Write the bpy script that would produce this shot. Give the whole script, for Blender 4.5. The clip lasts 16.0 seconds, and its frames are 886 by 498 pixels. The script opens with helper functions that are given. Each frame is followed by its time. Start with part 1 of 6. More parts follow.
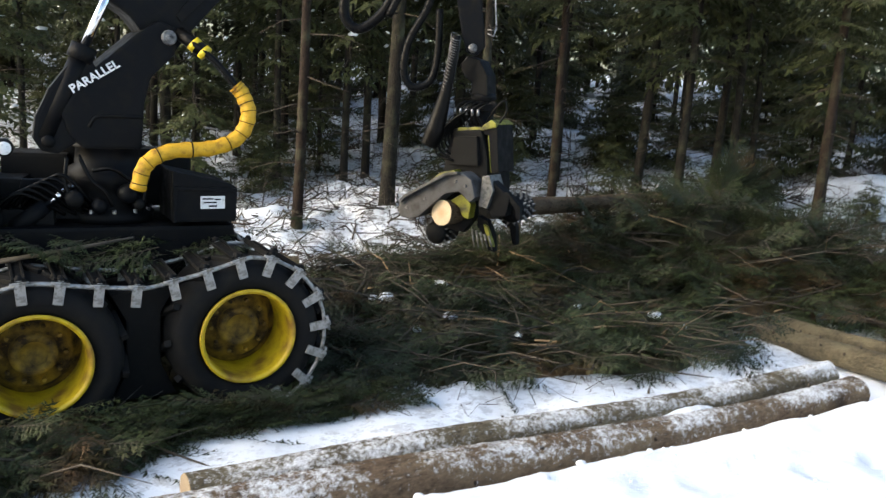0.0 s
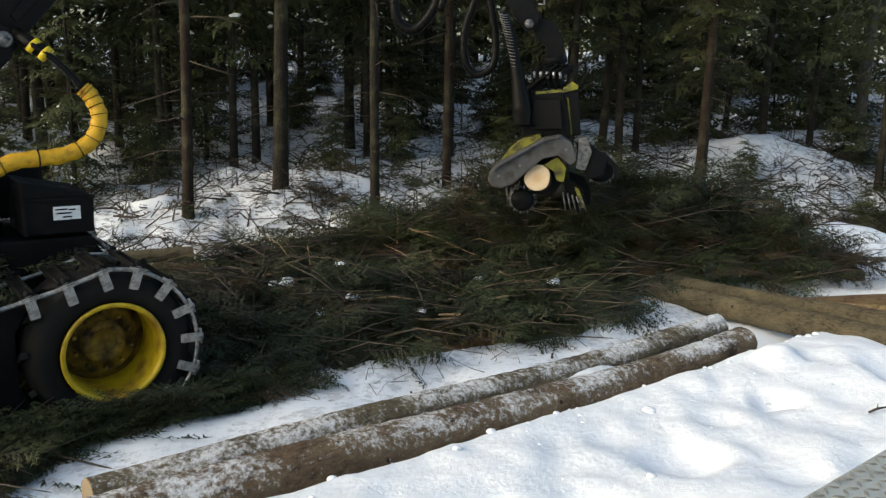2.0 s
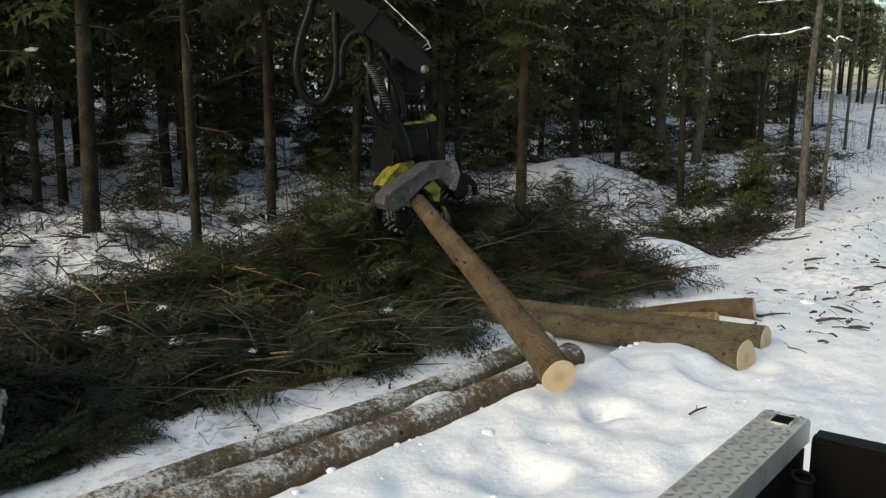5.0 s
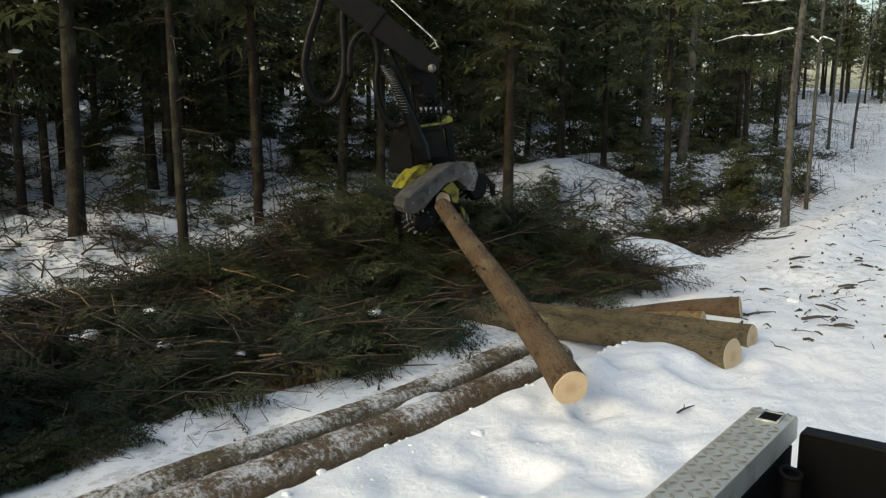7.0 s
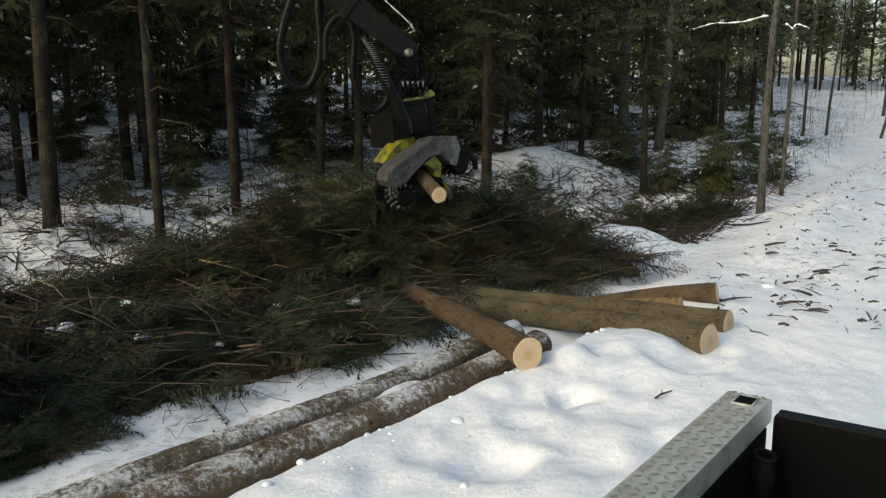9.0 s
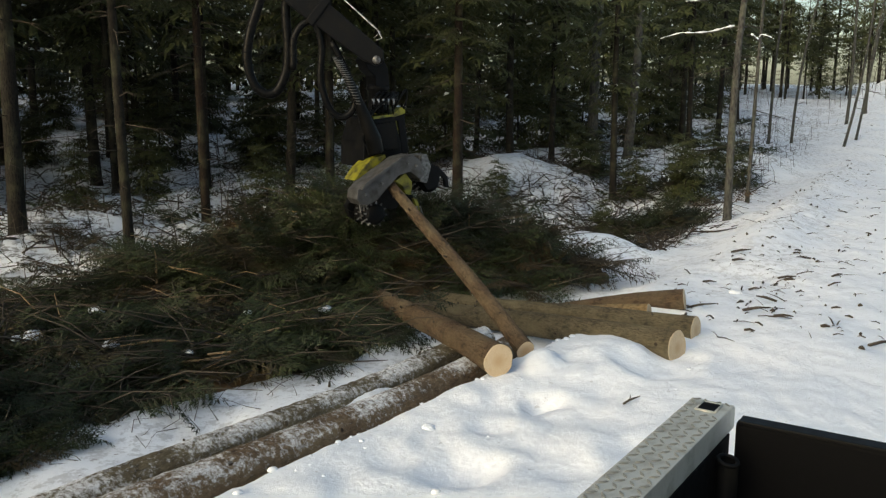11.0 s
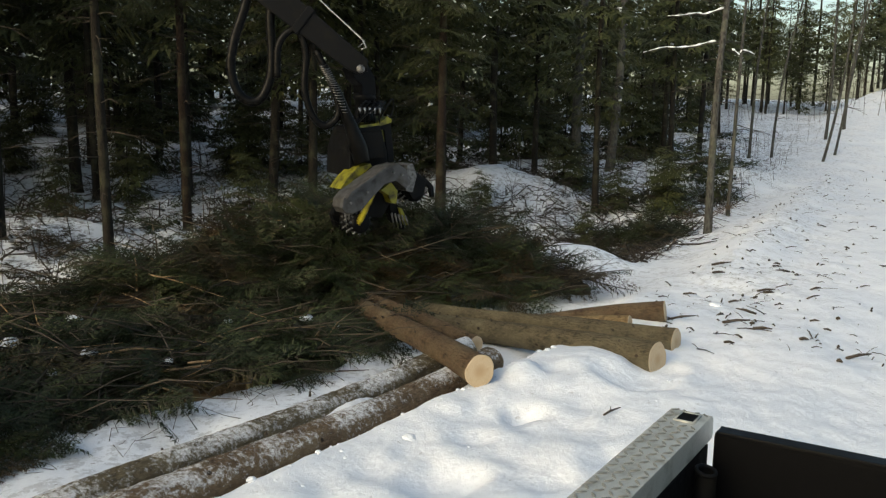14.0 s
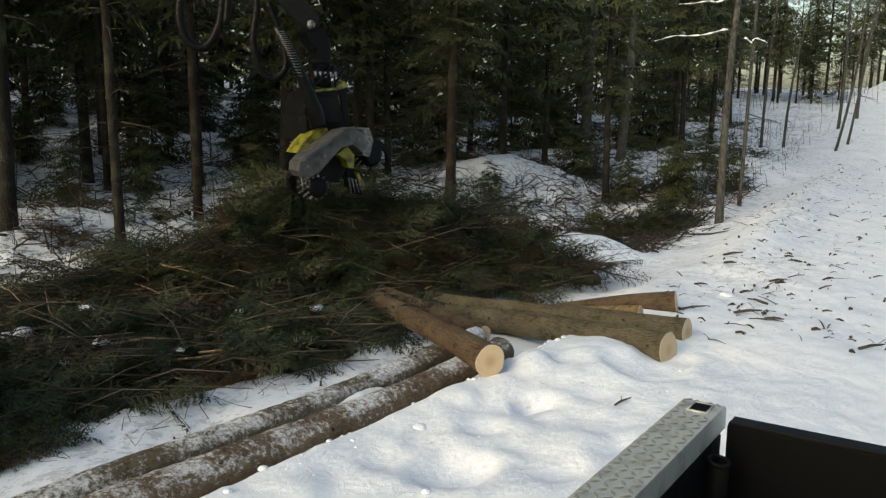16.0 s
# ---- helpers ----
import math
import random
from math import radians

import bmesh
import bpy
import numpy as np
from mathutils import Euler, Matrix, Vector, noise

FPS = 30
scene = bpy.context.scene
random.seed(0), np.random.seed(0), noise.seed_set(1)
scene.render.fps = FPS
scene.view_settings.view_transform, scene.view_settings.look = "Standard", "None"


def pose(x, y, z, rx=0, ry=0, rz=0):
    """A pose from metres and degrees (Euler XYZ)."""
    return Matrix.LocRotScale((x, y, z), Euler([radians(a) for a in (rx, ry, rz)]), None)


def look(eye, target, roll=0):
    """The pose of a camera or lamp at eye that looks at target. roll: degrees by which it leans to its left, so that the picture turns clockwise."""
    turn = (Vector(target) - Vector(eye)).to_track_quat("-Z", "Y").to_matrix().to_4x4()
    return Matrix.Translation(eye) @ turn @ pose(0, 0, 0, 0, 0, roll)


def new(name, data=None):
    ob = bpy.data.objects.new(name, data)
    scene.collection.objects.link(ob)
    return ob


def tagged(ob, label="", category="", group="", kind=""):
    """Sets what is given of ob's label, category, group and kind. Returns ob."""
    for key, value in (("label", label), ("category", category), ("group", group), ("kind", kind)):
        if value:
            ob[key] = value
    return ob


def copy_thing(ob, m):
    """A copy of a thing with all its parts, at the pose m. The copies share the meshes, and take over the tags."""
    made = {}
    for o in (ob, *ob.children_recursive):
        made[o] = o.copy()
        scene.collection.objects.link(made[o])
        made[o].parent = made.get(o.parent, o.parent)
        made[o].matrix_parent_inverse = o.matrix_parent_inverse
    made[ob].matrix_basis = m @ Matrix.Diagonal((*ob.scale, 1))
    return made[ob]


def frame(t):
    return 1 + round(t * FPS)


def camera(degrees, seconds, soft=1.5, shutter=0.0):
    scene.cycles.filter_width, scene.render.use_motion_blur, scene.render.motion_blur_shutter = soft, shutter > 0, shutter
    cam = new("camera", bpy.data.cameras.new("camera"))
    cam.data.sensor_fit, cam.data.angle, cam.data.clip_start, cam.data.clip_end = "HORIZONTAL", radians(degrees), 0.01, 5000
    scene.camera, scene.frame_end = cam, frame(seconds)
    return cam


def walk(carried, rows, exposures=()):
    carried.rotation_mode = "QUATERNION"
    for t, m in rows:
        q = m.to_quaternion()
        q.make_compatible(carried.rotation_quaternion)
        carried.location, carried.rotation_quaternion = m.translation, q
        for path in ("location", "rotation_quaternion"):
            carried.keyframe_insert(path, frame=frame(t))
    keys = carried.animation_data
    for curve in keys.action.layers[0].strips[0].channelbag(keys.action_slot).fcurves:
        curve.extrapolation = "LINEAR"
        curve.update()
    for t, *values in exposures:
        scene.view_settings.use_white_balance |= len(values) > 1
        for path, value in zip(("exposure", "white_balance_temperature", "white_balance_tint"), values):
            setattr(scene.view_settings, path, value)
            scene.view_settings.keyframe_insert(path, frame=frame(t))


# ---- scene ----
cam = camera(55.0, 16.0, soft=1.3, shutter=0.35)
PATH = [
    (0, -0.002, -0.023, 2.607, 79.15, -3.56, 0.68),
    (0.5, -0.005, -0.023, 2.610, 77.11, -1.03, 1.44),
    (1, -0.002, -0.007, 2.604, 76.82, 0.72, -1.71),
    (1.5, 0.003, -0.011, 2.597, 77.75, -1.68, -4.25),
    (2, 0.005, -0.010, 2.592, 78.05, -1.38, -6.63),
    (2.5, 0.012, 0.009, 2.604, 79.36, -0.44, -9.10),
    (3, 0.016, 0.019, 2.597, 79.48, -1.28, -11.53),
    (3.5, 0.015, 0.027, 2.596, 78.32, -0.80, -12.26),
    (4, 0.033, 0.074, 2.573, 80.60, -0.30, -15.66),
    (6.5, 0.020, 0.066, 2.574, 79.80, -0.24, -19.26),
    (7, 0.016, 0.063, 2.576, 80.38, -0.04, -19.33),
    (7.5, 0.017, 0.062, 2.576, 80.36, 0.21, -19.23),
    (8, 0.023, 0.064, 2.572, 79.99, 0.26, -19.48),
    (8.5, 0.023, 0.063, 2.572, 79.67, 0.26, -20.10),
    (11, 0.008, 0.024, 2.595, 80.02, -0.15, -22.70),
    (11.5, 0.007, 0.011, 2.601, 81.27, -0.01, -22.87),
    (12, 0.003, 0.004, 2.597, 81.21, -0.77, -23.56),
    (12.5, 0.007, 0.007, 2.595, 81.08, -0.46, -24.02),
    (13, 0.007, 0.013, 2.592, 81.17, -0.67, -23.91),
    (13.5, 0.007, 0.012, 2.592, 80.75, -0.82, -23.88),
    (14, 0.008, 0.017, 2.592, 80.74, -0.85, -23.77),
    (14.5, 0.007, 0.021, 2.591, 80.78, -0.80, -23.59),
    (15, 0.008, 0.025, 2.590, 80.68, -0.80, -23.62),
    (15.5, 0.005, 0.027, 2.591, 80.45, -1.11, -23.53),
    (16, 0.006, 0.027, 2.588, 80.07, -0.73, -23.12),
]
walk(cam, [(t, pose(*p)) for t, *p in PATH],
     exposures=[(0, 1.5, 6500, 6), (0.5, 1.05, 6400, 6), (1, 0.9, 6600, 5), (2, 0.82, 6850, 3), (3.5, 0.64, 7150, 2), (16, 0.50, 7250, 2)])

# ---- world and light ----
world = bpy.data.worlds.new("winter_sky")
scene.world = world
world.use_nodes = True
wn = world.node_tree
sky = wn.nodes.new("ShaderNodeTexSky")
sky.sky_type, sky.sun_disc = 'NISHITA', False
sky.sun_elevation, sky.sun_rotation = radians(24), radians(250)
sky.air_density, sky.dust_density, sky.ozone_density = 1.0, 3.0, 1.0
bg = wn.nodes["Background"]
bg.inputs["Strength"].default_value = 0.15
wn.links.new(sky.outputs["Color"], bg.inputs["Color"])
sun = new("sun", bpy.data.lights.new("sun", 'SUN'))
sun.data.energy, sun.data.angle, sun.data.color = 0.75, radians(60), (1.0, 0.96, 0.90)
sun.matrix_world = look((0, 0, 30), (0 + 25 * math.cos(radians(20)), 25 * math.sin(radians(20)), 16))

# ---- materials ----


def rgb(c):
    return (c[0], c[1], c[2], 1.0)


class Nodes:
    """A material under construction."""

    def __init__(self, name, rough=0.6, metal=0.0, spec=0.4):
        self.m = bpy.data.materials.new(name)
        self.m.use_nodes = True
        self.t = self.m.node_tree
        self.b = self.t.nodes["Principled BSDF"]
        self.b.inputs["Roughness"].default_value = rough
        self.b.inputs["Metallic"].default_value = metal
        self.b.inputs["Specular IOR Level"].default_value = spec
        self.co = self.t.nodes.new("ShaderNodeTexCoord").outputs["Object"]

    def stretch(self, sx, sy, sz):
        mp = self.t.nodes.new("ShaderNodeMapping")
        mp.inputs["Scale"].default_value = (sx, sy, sz)
        self.t.links.new(self.co, mp.inputs["Vector"])
        return mp.outputs["Vector"]

    def noise(self, scale, detail=4, co=None, rough=0.55):
        n = self.t.nodes.new("ShaderNodeTexNoise")
        n.inputs["Scale"].default_value, n.inputs["Detail"].default_value = scale, detail
        n.inputs["Roughness"].default_value = rough
        self.t.links.new(co or self.co, n.inputs["Vector"])
        return n.outputs["Fac"]

    def cells(self, scale, co=None, feature='F1'):
        n = self.t.nodes.new("ShaderNodeTexVoronoi")
        n.feature = feature
        n.inputs["Scale"].default_value = scale
        self.t.links.new(co or self.co, n.inputs["Vector"])
        return n.outputs["Distance"]

    def cell_shade(self, scale, co=None):
        n = self.t.nodes.new("ShaderNodeTexVoronoi")
        n.inputs["Scale"].default_value = scale
        self.t.links.new(co or self.co, n.inputs["Vector"])
        g = self.t.nodes.new("ShaderNodeSeparateColor")
        self.t.links.new(n.outputs["Color"], g.inputs["Color"])
        return g.outputs["Red"]

    def ramp(self, fac, stops):
        r = self.t.nodes.new("ShaderNodeValToRGB")
        el = r.color_ramp.elements
        el[0].position, el[0].color = stops[0][0], rgb(stops[0][1])
        el[1].position, el[1].color = stops[-1][0], rgb(stops[-1][1])
        for p, c in stops[1:-1]:
            e = el.new(p)
            e.color = rgb(c)
        self.t.links.new(fac, r.inputs["Fac"])
        return r.outputs["Color"]

    def mask(self, fac, lo, hi):
        n = self.t.nodes.new("ShaderNodeMapRange")
        n.inputs["From Min"].default_value, n.inputs["From Max"].default_value = lo, hi
        self.t.links.new(fac, n.inputs["Value"])
        return n.outputs["Result"]

    def math(self, op, a, b):
        n = self.t.nodes.new("ShaderNodeMath")
        n.operation = op
        for k, v in enumerate((a, b)):
            if isinstance(v, (int, float)):
                n.inputs[k].default_value = v
            else:
                self.t.links.new(v, n.inputs[k])
        return n.outputs["Value"]

    def mix(self, fac, a, b):
        n = self.t.nodes.new("ShaderNodeMix")
        n.data_type = 'RGBA'
        for key, v in (("Factor", fac), ("A", a), ("B", b)):
            sock = [s for s in n.inputs if s.name == key and (key == "Factor" and s.type == 'VALUE' or key != "Factor" and s.type == 'RGBA')][0]
            if isinstance(v, (int, float)):
                sock.default_value = v
            elif isinstance(v, tuple):
                sock.default_value = rgb(v)
            else:
                self.t.links.new(v, sock)
        return [s for s in n.outputs if s.type == 'RGBA'][0]

    def up(self):
        g = self.t.nodes.new("ShaderNodeNewGeometry")
        s = self.t.nodes.new("ShaderNodeSeparateXYZ")
        self.t.links.new(g.outputs["Normal"], s.inputs["Vector"])
        return s.outputs["Z"]

    def island(self):
        return self.t.nodes.new("ShaderNodeNewGeometry").outputs["Random Per Island"]

    def rand(self):
        return self.t.nodes.new("ShaderNodeObjectInfo").outputs["Random"]

    def bump(self, height, strength=0.3, distance=0.01):
        n = self.t.nodes.new("ShaderNodeBump")
        n.inputs["Strength"].default_value, n.inputs["Distance"].default_value = strength, distance
        self.t.links.new(height, n.inputs["Height"])
        self.t.links.new(n.outputs["Normal"], self.b.inputs["Normal"])

    def color(self, c):
        self.t.links.new(c, self.b.inputs["Base Color"])
        return self.m

    def rough(self, r):
        self.t.links.new(r, self.b.inputs["Roughness"])


def painted(name, base, dirt, rough=0.45, metal=0.0, amount=0.5, scale=9.0, bump=0.15, spec=0.4):
    """Paint or metal with grime and scuffs of two sizes."""
    n = Nodes(name, rough, metal)
    n.b.inputs["Specular IOR Level"].default_value = spec
    big, fine = n.noise(scale, 5), n.noise(scale * 9, 3)
    m1 = n.mask(big, 0.62 - 0.3 * amount, 0.8 - 0.2 * amount)
    c = n.mix(m1, base, dirt)
    c = n.mix(n.mask(fine, 0.58, 0.75), c, tuple(0.6 * d + 0.4 * b for d, b in zip(dirt, base)))
    n.rough(n.ramp(big, [(0.3, (rough * 0.8,) * 3), (0.75, (min(1, rough * 1.5),) * 3)]))
    n.bump(fine, bump, 0.004)
    return n.color(c)


def make_snow(name, dirt=0.0):
    n = Nodes(name, 0.75, 0.0, 0.25)
    a, b, c = n.noise(1.3, 5), n.noise(9, 5), n.noise(70, 3)
    col = n.ramp(a, [(0.3, (0.74, 0.78, 0.84)), (0.7, (0.84, 0.86, 0.89))])
    if dirt:
        spots = n.mask(n.noise(26, 3), 0.69 - dirt, 0.76 - dirt)
        col = n.mix(spots, col, (0.10, 0.075, 0.05))
    h = n.math('ADD', n.math('MULTIPLY', b, 0.8), n.math('MULTIPLY', c, 0.25))
    n.bump(h, 0.55, 0.045)
    n.b.inputs["Subsurface Weight"].default_value = 0.0
    return n.color(col)


def make_ground():
    """Snow with bark crumbs and needles where the forest sheds, cleaner on the road."""
    n = Nodes("snow_ground", 0.75, 0.0, 0.25)
    a, b, c = n.noise(0.9, 5), n.noise(11, 7, None, 0.72), n.noise(75, 4, None, 0.65)
    col = n.ramp(a, [(0.3, (0.74, 0.78, 0.84)), (0.7, (0.85, 0.87, 0.90))])
    att = n.t.nodes.new("ShaderNodeAttribute")
    att.attribute_name = "litter"
    lit = att.outputs["Fac"]
    fine = n.mask(n.noise(8.5, 9, None, 0.74), 0.50, 0.56)
    patch = n.mask(n.noise(1.2, 5, None, 0.65), 0.40, 0.52)
    spots = n.math('MULTIPLY', n.math('MULTIPLY', fine, patch), lit)
    col = n.mix(spots, col, (0.05, 0.042, 0.03))
    crumbs = n.math('MULTIPLY', n.mask(n.noise(15, 2), 0.70, 0.73), n.math('ADD', lit, 0.25))
    col = n.mix(crumbs, col, (0.09, 0.07, 0.05))
    h = n.math('ADD', n.math('MULTIPLY', b, 0.8), n.math('MULTIPLY', c, 0.2))
    h = n.math('ADD', n.math('MULTIPLY', h, 0.4), n.noise(4.2, 9, None, 0.68))
    n.bump(h, 0.5, 0.045)
    return n.color(col)


def make_bark(name, dark, light, frost=0.0, scale=1.0):
    n = Nodes(name, 0.85, 0.0, 0.2)
    co = n.stretch(1, 1, 0.35)
    scales, fine, big = n.cells(38 * scale, co), n.noise(60 * scale, 4, co), n.noise(3.0, 4)
    col = n.mix(n.mask(fine, 0.3, 0.7), dark, light)
    col = n.mix(n.mask(scales, 0.0, 0.45), tuple(0.45 * v for v in dark), col)
    col = n.mix(n.mask(big, 0.5, 0.75), col, tuple(0.5 * (a + b) for a, b in zip(light, (0.10, 0.11, 0.06))))
    if frost:
        f = n.math('MULTIPLY', n.mask(n.up(), 0.05, 0.8), n.mask(n.noise(7, 5), 0.62 - 0.3 * frost, 0.72 - 0.2 * frost))
        f = n.math('MULTIPLY', f, n.mask(n.noise(60, 3), 0.3, 0.5))
        col = n.mix(f, col, (0.80, 0.82, 0.86))
    n.bump(n.math('ADD', scales, fine), 0.6, 0.012)
    return n.color(col)


def make_log_bark(name, dark, light, frost):
    """Bark of a lying log (its length along y)."""
    n = Nodes(name, 0.85, 0.0, 0.2)
    co = n.stretch(1, 0.45, 1)
    scales, fine, big = n.cells(38, co), n.noise(46, 6, co, 0.7), n.noise(2.2, 5, None, 0.65)
    col = n.mix(n.mask(fine, 0.32, 0.68), dark, light)
    flaky = n.math('MULTIPLY', n.mask(scales, 0.35, 0.75), n.mask(n.noise(13, 4), 0.42, 0.62))
    col = n.mix(n.math('MULTIPLY', flaky, 0.75), col, tuple(0.45 * v for v in dark))
    col = n.mix(n.mask(big, 0.42, 0.66), col, tuple(0.6 * a + 0.4 * b for a, b in zip(light, (0.16, 0.14, 0.085))))
    col = n.mix(n.mask(n.noise(1.3, 3, None, 0.6), 0.58, 0.72), col, tuple(0.6 * v for v in dark))
    knots = n.mask(n.math('ADD', n.cells(4.6), n.math('MULTIPLY', fine, 0.06)), 0.10, 0.13)
    col = n.mix(knots, (0.03, 0.02, 0.013), col)
    if frost:
        f = n.math('MULTIPLY', n.mask(n.up(), 0.1, 0.8), n.mask(n.noise(1.1, 6, None, 0.65), 0.62 - 0.3 * frost, 0.98 - 0.3 * frost))
        f = n.mask(n.math('ADD', n.math('MULTIPLY', f, 0.42), n.math('MULTIPLY', n.noise(26, 6, None, 0.78), 0.9)), 0.56, 0.74)
        col = n.mix(f, col, (0.78, 0.79, 0.81))
    n.bump(n.math('SUBTRACT', n.math('MULTIPLY', fine, 1.6), n.math('MULTIPLY', scales, 0.7)), 1.0, 0.022)
    return n.color(col)


def make_wood(name, tone=1.0):
    """Sawn end grain: rings round the log's y axis."""
    n = Nodes(name, 0.7, 0.0, 0.3)
    dim = lambda *c: tuple(tone * v for v in c)
    s = n.t.nodes.new("ShaderNodeSeparateXYZ")
    n.t.links.new(n.co, s.inputs["Vector"])
    r = n.math('SQRT', n.math('ADD', n.math('MULTIPLY', s.outputs["X"], s.outputs["X"]), n.math('MULTIPLY', s.outputs["Z"], s.outputs["Z"])), 0.0)
    wob = n.math('ADD', r, n.math('MULTIPLY', n.noise(9, 2), 0.012))
    rings = n.math('SINE', n.math('MULTIPLY', wob, 620.0), 0.0)
    col = n.mix(n.mask(rings, -1, 1), dim(0.48, 0.36, 0.23), dim(0.57, 0.45, 0.30))
    col = n.mix(n.mask(r, 0.02, 0.075), dim(0.44, 0.31, 0.18), col)
    col = n.mix(n.mask(n.noise(22, 4), 0.55, 0.8), col, dim(0.46, 0.32, 0.18))
    n.bump(n.noise(180, 2), 0.2, 0.003)
    return n.color(col)


def make_needles(name, a, b, brown=0.0):
    n = Nodes(name, 0.6, 0.0, 0.25)
    col = n.ramp(n.island(), [(0.0, a), (1.0, b)])
    big = n.noise(0.9, 3)
    col = n.mix(n.mask(big, 0.4, 0.7), col, tuple(0.75 * v for v in a))
    if brown:
        col = n.mix(n.mask(n.noise(0.75, 3), 0.64 - 0.2 * brown, 0.72 - 0.1 * brown), col, (0.085, 0.05, 0.022))
    return n.color(col)


SNOW = make_snow("snow")
GROUND = make_ground()
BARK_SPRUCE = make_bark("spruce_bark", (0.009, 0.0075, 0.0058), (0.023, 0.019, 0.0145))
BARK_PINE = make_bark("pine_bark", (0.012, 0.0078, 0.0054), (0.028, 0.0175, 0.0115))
BARK_BIRCH = make_bark("birch_bark", (0.022, 0.021, 0.019), (0.095, 0.092, 0.083), 0.0, 0.5)
LOG_FROSTY = make_log_bark("frosted_bark", (0.066, 0.054, 0.034), (0.185, 0.152, 0.098), 0.86)
LOG_BARK = make_log_bark("log_bark", (0.050, 0.041, 0.026), (0.138, 0.113, 0.070), 0.0)
LOG_RED = make_log_bark("red_log_bark", (0.056, 0.036, 0.022), (0.134, 0.088, 0.052), 0.0)
LOG_FLAKED = make_log_bark("flaked_bark", (0.072, 0.048, 0.030), (0.210, 0.145, 0.090), 0.80)
LOG_PEELED = make_log_bark("peeled_bark", (0.10, 0.066, 0.032), (0.30, 0.21, 0.11), 0.0)
WOOD, WOOD_OLD = make_wood("sawn_wood"), make_wood("weathered_sawn_wood", 0.5)
NEEDLES = make_needles("spruce_needles", (0.036, 0.044, 0.016), (0.088, 0.094, 0.034))
NEEDLES_CUT = make_needles("cut_needles", (0.014, 0.023, 0.008), (0.046, 0.058, 0.018), 0.25)
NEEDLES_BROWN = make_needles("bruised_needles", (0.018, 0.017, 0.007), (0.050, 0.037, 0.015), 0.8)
TWIG = painted("twig_bark", (0.050, 0.038, 0.027), (0.024, 0.019, 0.015), 0.85, amount=0.4)
TWIG_GREY = painted("grey_twig", (0.075, 0.060, 0.043), (0.05, 0.04, 0.03), 0.85, amount=0.5)
TWIG_PALE = painted("torn_twig", (0.26, 0.18, 0.10), (0.12, 0.07, 0.035), 0.8, amount=0.5)
BLACK = painted("black_paint", (0.003, 0.0034, 0.0045), (0.009, 0.0085, 0.007), 0.5, amount=0.45, spec=0.1)
BLACK_HOSE = painted("hose_rubber", (0.003, 0.003, 0.003), (0.007, 0.0065, 0.006), 0.32, amount=0.3, spec=0.1)
RUBBER = painted("tyre_rubber", (0.006, 0.006, 0.0065), (0.014, 0.013, 0.011), 0.8, amount=0.5, spec=0.15)
YELLOW = painted("yellow_paint", (0.62, 0.47, 0.012), (0.17, 0.10, 0.022), 0.4, amount=0.4, scale=6)
YELLOW_RIM = painted("rim_paint", (0.50, 0.350, 0.012), (0.20, 0.105, 0.015), 0.42, amount=0.6, scale=5)
RIM_DIRT = painted("hub_grime", (0.30, 0.19, 0.018), (0.028, 0.017, 0.009), 0.7, amount=0.95, scale=7)
LIME = painted("lime_paint", (0.19, 0.18, 0.013), (0.035, 0.030, 0.010), 0.45, amount=0.6, scale=10)
SLEEVE = painted("yellow_sleeve", (0.53, 0.30, 0.010), (0.20, 0.095, 0.010), 0.55, amount=0.4, scale=14)
GREY = painted("scuffed_grey_paint", (0.068, 0.068, 0.070), (0.026, 0.023, 0.020), 0.5, 0.2, amount=0.6, scale=7)
STEEL = painted("worn_steel", (0.30, 0.305, 0.31), (0.10, 0.098, 0.095), 0.32, 0.85, amount=0.45, scale=16)
PIN = painted("pin_steel", (0.16, 0.16, 0.16), (0.04, 0.038, 0.035), 0.4, 0.6, amount=0.6, scale=25)
CLEAT = painted("muddy_steel", (0.34, 0.34, 0.335), (0.09, 0.08, 0.065), 0.45, 0.6, amount=0.6, scale=20)
CHROME = painted("chrome_rod", (0.75, 0.76, 0.78), (0.5, 0.5, 0.5), 0.12, 1.0, amount=0.1)
TREAD = painted("tread_aluminium", (0.46, 0.46, 0.42), (0.27, 0.26, 0.225), 0.42, 0.35, amount=0.45, scale=14)
TREAD_RAISED = painted("tread_lozenge_edge", (0.20, 0.20, 0.18), (0.10, 0.10, 0.085), 0.45, 0.4, amount=0.5, scale=14)
LINER = painted("bed_liner", (0.0025, 0.0025, 0.003), (0.005, 0.005, 0.005), 0.85, amount=0.4, scale=30, spec=0.08)
WHITE = painted("white_lettering", (0.72, 0.72, 0.72), (0.40, 0.39, 0.37), 0.55, amount=0.35, scale=30)
# near-black metal: the shade on sheltered parts is put into its colour
SHADE_METAL = painted("shade_dark_metal", (0.006, 0.006, 0.006), (0.012, 0.011, 0.01), 0.7, spec=0.12)

# ---- mesh building ----


